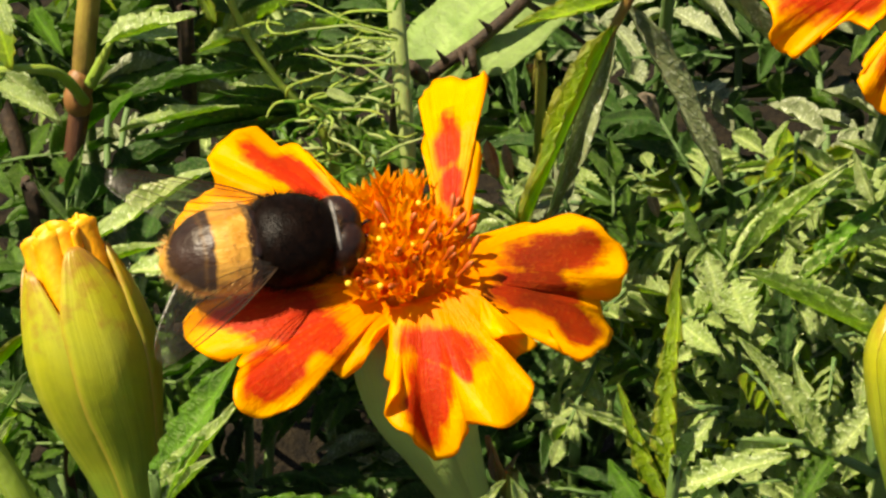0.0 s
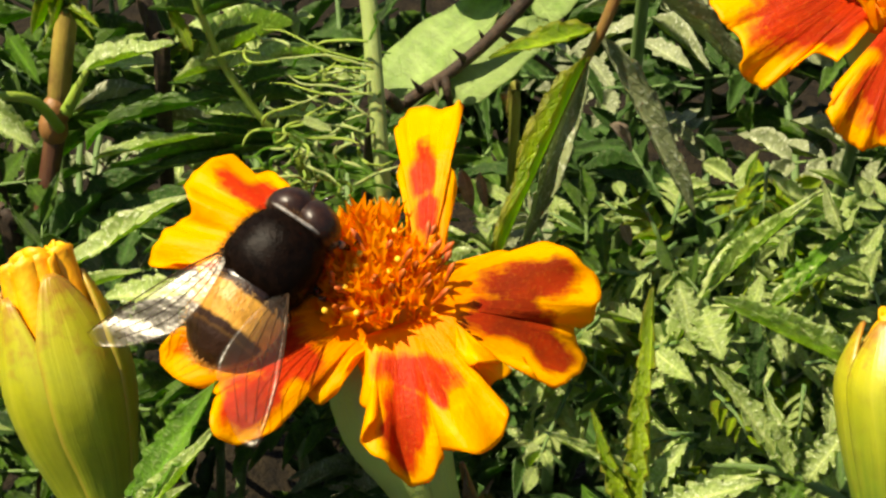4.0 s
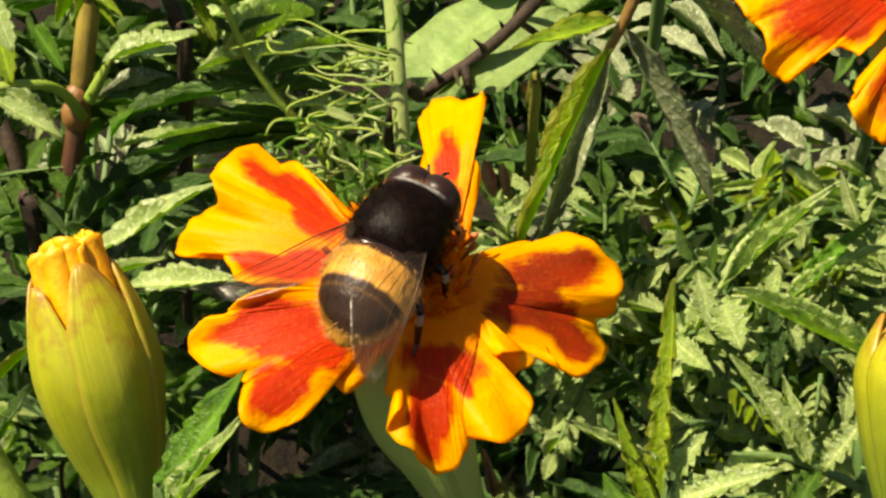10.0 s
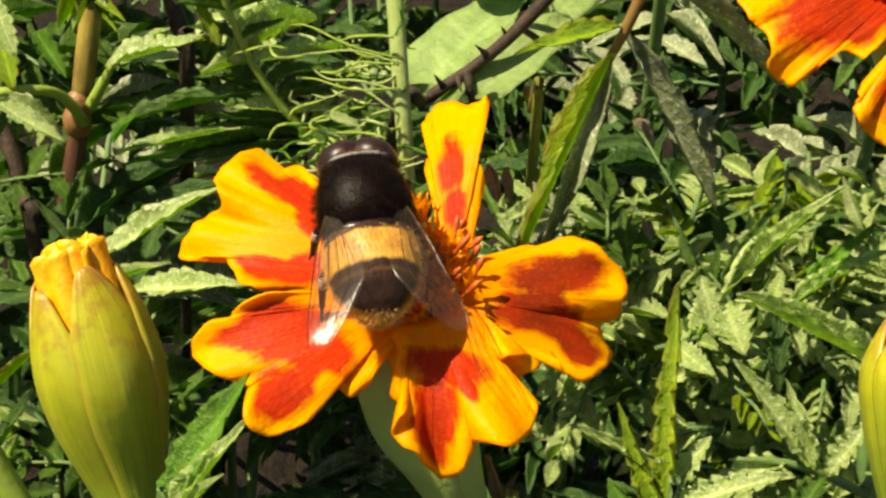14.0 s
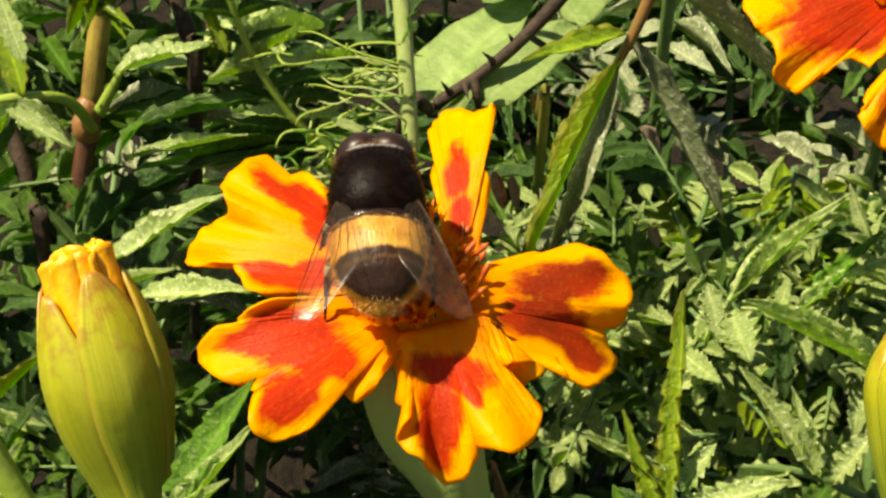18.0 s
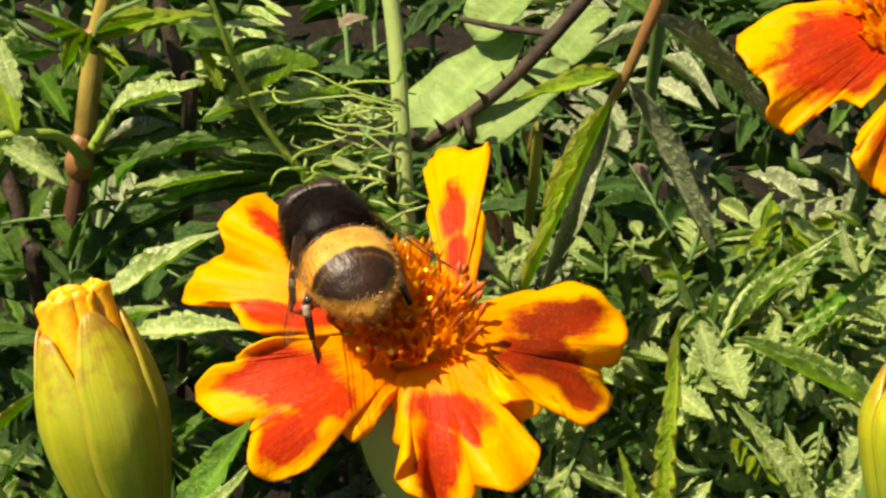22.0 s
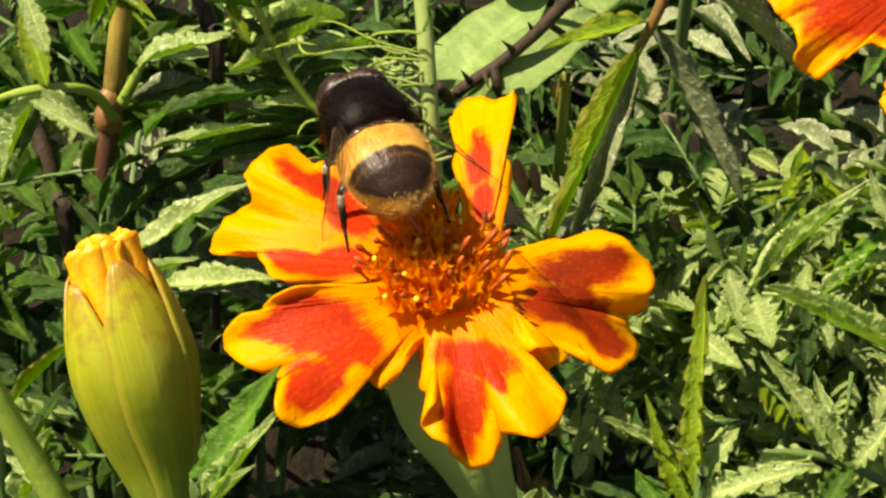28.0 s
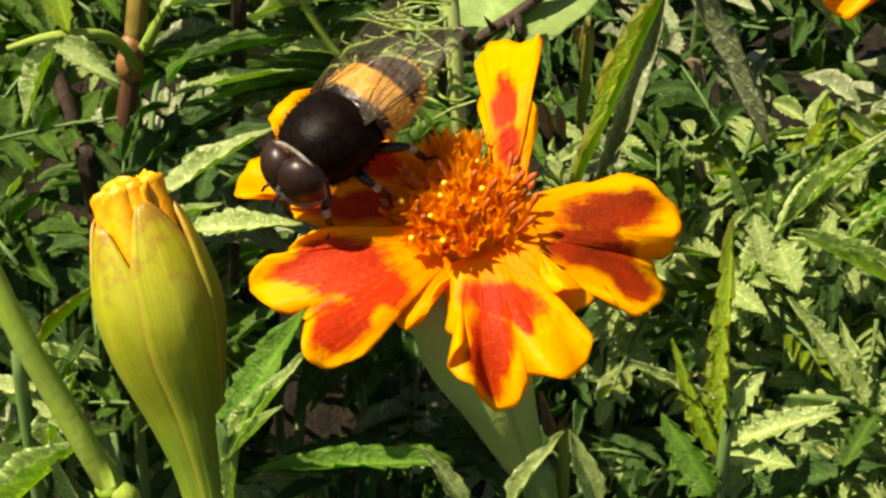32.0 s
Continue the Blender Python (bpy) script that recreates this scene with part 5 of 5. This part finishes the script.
def body_ring(y0, y1, n=8, sides=36, arc=None, grow=1.0, taper=0.0):
    """A band of the abdomen between two stations (mm from the waist backwards)."""
    prof = ABDOMEN
    verts, faces = [], []
    for i in range(n + 1):
        y = y0 + (y1 - y0) * i / n
        w = np.interp(y, [p[0] for p in prof], [p[1] for p in prof])
        h = np.interp(y, [p[0] for p in prof], [p[2] for p in prof])
        for k in range(sides):
            a = 2 * math.pi * k / sides
            if arc:
                pinch = 1 - taper * (i / n) ** 2.5
                a = math.pi / 2 + radians(arc) * pinch * (k / (sides - 1) * 2 - 1)
            zz = math.sin(a)
            verts.append(Vector((grow * w * math.cos(a), -y, grow * h * (zz if zz > 0 else 0.7 * zz) - sag(y))) * MM)
    for i in range(n):
        for k in range(sides - (1 if arc else 0)):
            k2 = (k + 1) % sides
            faces.append((i * sides + k, (i + 1) * sides + k, (i + 1) * sides + k2, i * sides + k2))
    return shape("abdomen_band", verts, faces)


def hairs(places, length, width, spread, seed):
    """Short tapered hairs, one thin blade each."""
    r = random.Random(seed)
    verts, faces = [], []
    for p, n in places:
        n = (n + Vector((r.uniform(-1, 1), r.uniform(-1, 1), r.uniform(-1, 1))) * spread).normalized()
        s = n.orthogonal().normalized() * width
        s2 = n.cross(s)
        e = p + n * length * r.uniform(0.6, 1.2)
        i = len(verts)
        verts += [p + s, p - s * 0.5 + s2 * 0.87, p - s * 0.5 - s2 * 0.87, e]
        faces += [(i, i + 1, i + 3), (i + 1, i + 2, i + 3), (i + 2, i, i + 3)]
    return shape("fuzz", verts, faces)


def leg(parent, side, hip, knee, ankle, foot):
    pts = [Vector((side * x, y, z)) * MM for x, y, z in (hip, knee, ankle, foot)]
    a = part("leg", tube("leg", [pts[0], (pts[0] + pts[1]) / 2, pts[1]], [0.42, 0.52, 0.34], 8, 8), BLACK, None)
    a.parent = parent
    b = part("shin", tube("shin", [pts[1], (pts[1] + pts[2]) / 2, pts[2]], [0.30, 0.34, 0.26], 8, 8), BLACK, None)
    b.parent = a
    c = part("shin_band", tube("shin_band", [pts[1].lerp(pts[2], 0.02), pts[1].lerp(pts[2], 0.36)], [0.33, 0.36], 4, 8), LEG_PALE, None, "pale band below the knee")
    c.parent = a
    d = part("foot", tube("foot", [pts[2], (pts[2] + pts[3]) / 2 + Vector((0, 0, 0.0002)), pts[3]], [0.17, 0.16, 0.10], 8, 6), BLACK, None)
    d.parent = a
    return a


def wing(parent, side):
    """A wing: clear membrane with veins, its hinge at the origin, lying backwards."""
    n, m = 22, 11
    P, uv = np.zeros((n, m, 3)), np.zeros((n, m, 2))
    for i in range(n):
        s = i / (n - 1)
        lead = 0.55 * math.sin(math.pi * s) * 1.0
        width = 5.2 * (math.sin(math.pi * min(1, s ** 0.62 * 0.985)) ** 0.6) * (0.30 + 0.70 * min(1, s * 1.8)) + 0.12
        for j in range(m):
            c = j / (m - 1)
            x = lead - c * width
            P[i, j] = (side * x, -12.0 * s, 0.20 * math.sin(9 * s + 3 * c) * s + 0.25 * (1 - c) * s)
            uv[i, j] = (s, c)
    P *= MM
    w = part("wing", sheet("wing", P, 0.00003, uv), WING, None, "clear veined wing")
    w.parent = parent
    for c in (0.0, 0.16, 0.34, 0.55, 0.78):
        j = c * (m - 1)
        pts = [Vector(P[i, int(j)]) + Vector((0, 0, 0.00004)) for i in range(0, n - (0 if c == 0 else 3), 3)]
        v = part("vein", tube("vein", pts, [0.075 if c == 0 else 0.035, 0.025], 14, 5), LEG_BROWN, None)
        v.parent = w
    return w


def thorax_place(x, y, z, grow=1.0):
    """A place on the thorax for a direction: full behind, narrower towards the head."""
    k = 0.26 if y < 0 else 0.06
    return Vector((x * 3.85 * (abs(x) + 0.001) ** -0.10 * (1 - 0.13 * y), y * 4.05 * (abs(y) + 0.001) ** -k, z * 3.35 * (1 if z > 0 else 0.8))) * MM * grow


def hoverfly():
    f = new("hoverfly")
    f.empty_display_size = 0.005
    tagged(f, "stout black and amber banded hoverfly crawling on the flower", "hoverfly")

    def put(name, me, mat, label="", at=None):
        o = part(name, me, mat, None, label)
        if at is not None:
            o.matrix_basis = at
        o.parent = f
        return o
    tv, tf = ball(1.0, 36, 22)
    thorax = [thorax_place(x, y, z) for x, y, z in tv]
    put("thorax", shape("thorax", thorax, tf), THORAX, "black furry thorax", Matrix.Translation((0, 0.0020, 0)))
    plate = [Vector((x * 2.1, y * 0.8, z * 0.5)) * MM for x, y, z in tv]
    put("scutellum", shape("scutellum", plate, tf), BLACK, "glossy dark plate at the end of the thorax", Matrix.Translation((0, -0.0012, 0.0020)))
    waist = Matrix.Translation((0, -0.0011, -0.0002))
    put("abdomen", body_ring(0.0, 7.4, 44, 48), ABDOMEN_SKIN, "amber abdomen with dark brown and black bands", waist)
    hv, hf = ball(1.0, 28, 18)
    put("head", shape("head", [Vector((x * 3.0, y * 1.75, z * 2.15)) * MM for x, y, z in hv], hf), FACE, "grey dusted face", Matrix.Translation((0, 0.0059, -0.0009)))
    rim_arc = [Vector((3.15 * math.cos(w), 5.45 - 0.35 * math.sin(w), 2.72 * math.sin(w) - 0.35)) * MM for w in np.linspace(-0.35, math.pi + 0.35, 15)]
    put("head_rim", tube("head_rim", rim_arc, [0.12, 0.22, 0.16, 0.22, 0.12], 30, 7), FACE_PALE, "pale grey rim behind the eyes")
    for sx in (-1, 1):
        put("eye", shape("eye", [Vector((x * 2.15, y * 1.75, z * 2.35)) * MM for x, y, z in hv], hf), EYE_M, "large dark brown eye", Matrix.Translation((sx * 0.00118, 0.0058, -0.0001)) @ pose(0, 0, 0, 0, 0, sx * -24))
        put("antenna", tube("antenna", [Vector((0, 0, 0)), Vector((sx * 0.0003, 0.0006, 0.0002)), Vector((sx * 0.0005, 0.0011, -0.0002))], [0.12, 0.16, 0.10], 6, 6), BLACK, "", Matrix.Translation((sx * 0.0004, 0.0074, 0.0001)))
    put("mouthpart", tube("mouthpart", [Vector((0, 0.0070, -0.0016)), Vector((0, 0.0076, -0.0028)), Vector((0, 0.0074, -0.0038))], [0.35, 0.28, 0.2], 6, 8), BLACK)
    r = random.Random(5)
    rim = []
    for i in range(1500):
        a, y = r.uniform(0, 2 * math.pi), r.uniform(0.2, 7.2)
        w, h = (np.interp(y, [p[0] for p in ABDOMEN], [p[k] for p in ABDOMEN]) for k in (1, 2))
        z = math.sin(a)
        if z > 0.34 and 2.4 < y < 6.4:
            continue
        rim.append((Vector((w * math.cos(a), -y - 1.1, h * (z if z > 0 else 0.7 * z) - sag(y) - 0.2)) * MM, Vector((math.cos(a), -0.8, 0.7 * z))))
    put("abdomen_fuzz", hairs(rim, 0.0007, 0.00002, 0.35, 8), FUZZ, "fine amber hairs along the abdomen")
    back = []
    for i in range(3400):
        q = Vector((r.gauss(0, 1), r.gauss(0, 1), r.gauss(0, 1))).normalized()
        back.append((thorax_place(q.x, q.y, q.z, 0.99) + Vector((0, 0.0020, 0)), q))
    put("thorax_fuzz", hairs(back, 0.0007, 0.00002, 0.5, 9), FUZZ_DARK, "short dark hairs on the thorax")
    collar = []
    for i in range(420):
        a = r.uniform(-0.25, math.pi + 0.25)
        collar.append((Vector((3.0 * math.cos(a), 5.2 + r.uniform(-0.3, 0.3), 2.5 * math.sin(a) - 0.3)) * MM, Vector((math.cos(a), 0.3, math.sin(a)))))
    put("collar_fuzz", hairs(collar, 0.0005, 0.00003, 0.4, 10), FUZZ_BROWN, "tawny hairs behind the head")
    for sx in (-1, 1):
        leg(f, sx, (1.4, 4.2, -1.9), (2.7, 5.8, -2.6), (3.1, 6.2, -4.6), (3.2, 7.2, -5.4))
        leg(f, sx, (1.9, 1.8, -2.2), (3.9, 1.7, -3.1), (4.4, 0.9, -5.2), (4.7, 1.2, -6.4))
        leg(f, sx, (1.8, -0.4, -2.2), (3.9, -2.6, -2.7), (4.2, -3.8, -5.4), (4.4, -5.2, -6.8))
    wl, wr = wing(f, -1), wing(f, 1)
    return f, wl, wr


FLY, WING_L, WING_R = hoverfly()
# seconds; the thorax in millimetres right, ahead, up of the first eye; heading against the clock from the right, how far the head points away, roll
FLY_ROWS = [
    (0, -11.70, 106.92, 0.67, 8, 15, -25),
    (1, -12.54, 106.49, 1.15, 28, 12, -25),
    (2, -13.04, 106.68, 2.15, 35, 10, -25),
    (3, -11.79, 106.03, 2.50, 33, 10, -25),
    (3.5, -12.37, 106.42, 1.59, 62, 5, -10),
    (5.5, -4.87, 104.08, 1.52, 3, 12, -28),
    (6, -4.45, 104.29, 1.52, -2, 12, -28),
    (7, -4.89, 103.72, 0.76, 20, 12, -25),
    (7.5, -5.17, 104.24, 2.28, 43, 15, -18),
    (8, -4.25, 104.83, 3.45, 59, 22, -15),
    (9, -2.63, 104.73, 3.38, 59, 28, -18),
    (10, -3.34, 104.21, 2.83, 60, 26, -15),
    (11, -3.94, 104.61, 4.68, 70, 25, -10),
    (12, -3.48, 104.82, 5.50, 75, 25, -8),
    (13, -5.48, 104.53, 5.08, 91, 26, 0),
    (14, -6.74, 104.74, 5.21, 100, 28, 5),
    (16.5, -6.23, 104.87, 5.67, 91, 38, 0),
    (18, -6.17, 104.98, 6.36, 94, 32, 3),
    (19, -7.30, 105.14, 6.67, 104, 28, 8),
    (20, -7.77, 105.96, 7.86, 105, 30, 10),
    (21, -8.84, 106.68, 6.88, 110, 40, 12),
    (22, -10.01, 108.43, 6.82, 121, 48, 15),
    (23, -9.83, 109.72, 9.52, 119, 47, 16),
    (24, -8.99, 109.25, 10.47, 117, 44, 16),
    (25, -9.16, 108.86, 10.83, 116, 41, 14),
    (26, -9.32, 109.28, 11.49, 116, 41, 14),
    (28.5, -9.06, 109.35, 11.68, 116, 41, 14),
    (29, -9.28, 109.83, 11.31, 116, 41, 14),
    (29.5, -9.36, 109.86, 11.60, 116, 41, 14),
    (30, -9.01, 109.67, 11.36, 116, 41, 14),
    (30.4, -8.95, 109.93, 10.89, 116, 41, 15),
    (30.6, -10.02, 109.70, 10.50, 128, 36, 22),
    (30.8, -11.92, 109.22, 9.32, 150, 24, 34),
    (31, -12.26, 108.48, 9.18, 170, 10, 40),
    (31.3, -13.75, 107.84, 10.68, 168, 4, 42),
    (31.6, -14.23, 107.10, 7.01, 188, -5, 42),
    (32, -14.11, 105.87, 5.00, 226, -20, 32),
]
# seconds; how far the wings stand out (degrees) left and right, how far they are raised, how far each is rolled outwards
WING_ROWS = [
    (0.0, 14, 34, 6, 12, 24), (2.0, 12, 34, 4, 14, 30), (3.5, 20, 24, 6, 16, 16), (5.5, 16, 26, 5, 16, 16), (7.0, 20, 24, 5, 16, 24), (9.0, 26, 10, 5, 24, 30), (10.0, 26, 6, 6, 26, 30), (12.0, 24, 4, 7, 26, 30),
    (13.0, 10, 6, 8, 28, 30), (14.0, 8, 10, 7, 30, 30), (16.5, 18, 18, 6, 34, 34), (18.0, 12, 12, 7, 30, 30), (19.0, 0, 12, 7, 24, 34), (20.5, 2, 12, 6, 24, 34), (22.0, 26, 26, -8, 62, 62), (30.4, 26, 26, -8, 62, 62), (30.6, 14, 16, -4, 34, 20),
    (30.8, 18, 16, 0, 28, 16), (31.0, 20, 16, 0, 28, 16), (31.6, 12, 14, 0, 30, 16), (32.0, 3, 6, 0, 16, 16),
]


def fly_pose(x, y, z, heading, away, roll):
    h, w, r = radians(heading), radians(away), radians(roll)
    ahead = Vector((math.cos(h) * math.cos(w), math.sin(w), math.sin(h) * math.cos(w)))
    flat = (Vector((0, -1, 0)) + ahead * ahead.y).normalized()
    up = flat * math.cos(r) + ahead.cross(flat) * math.sin(r)
    m = Matrix((ahead.cross(up), ahead, up)).transposed().to_4x4()
    m.translation = (Vector((x, y, z)) - ahead * 2.0) * MM
    return VIEW @ m


def motions():
    walk(FLY, [(row[0], fly_pose(*row[1:])) for row in FLY_ROWS])
    walk(WING_L, [(t, pose(-0.0031, 0.0000, 0.0020, -up, -a, -l)) for t, l, _, up, a, _ in WING_ROWS])
    walk(WING_R, [(t, pose(0.0031, 0.0000, 0.0020, -up, b, rr)) for t, _, rr, up, _, b in WING_ROWS])


motions()
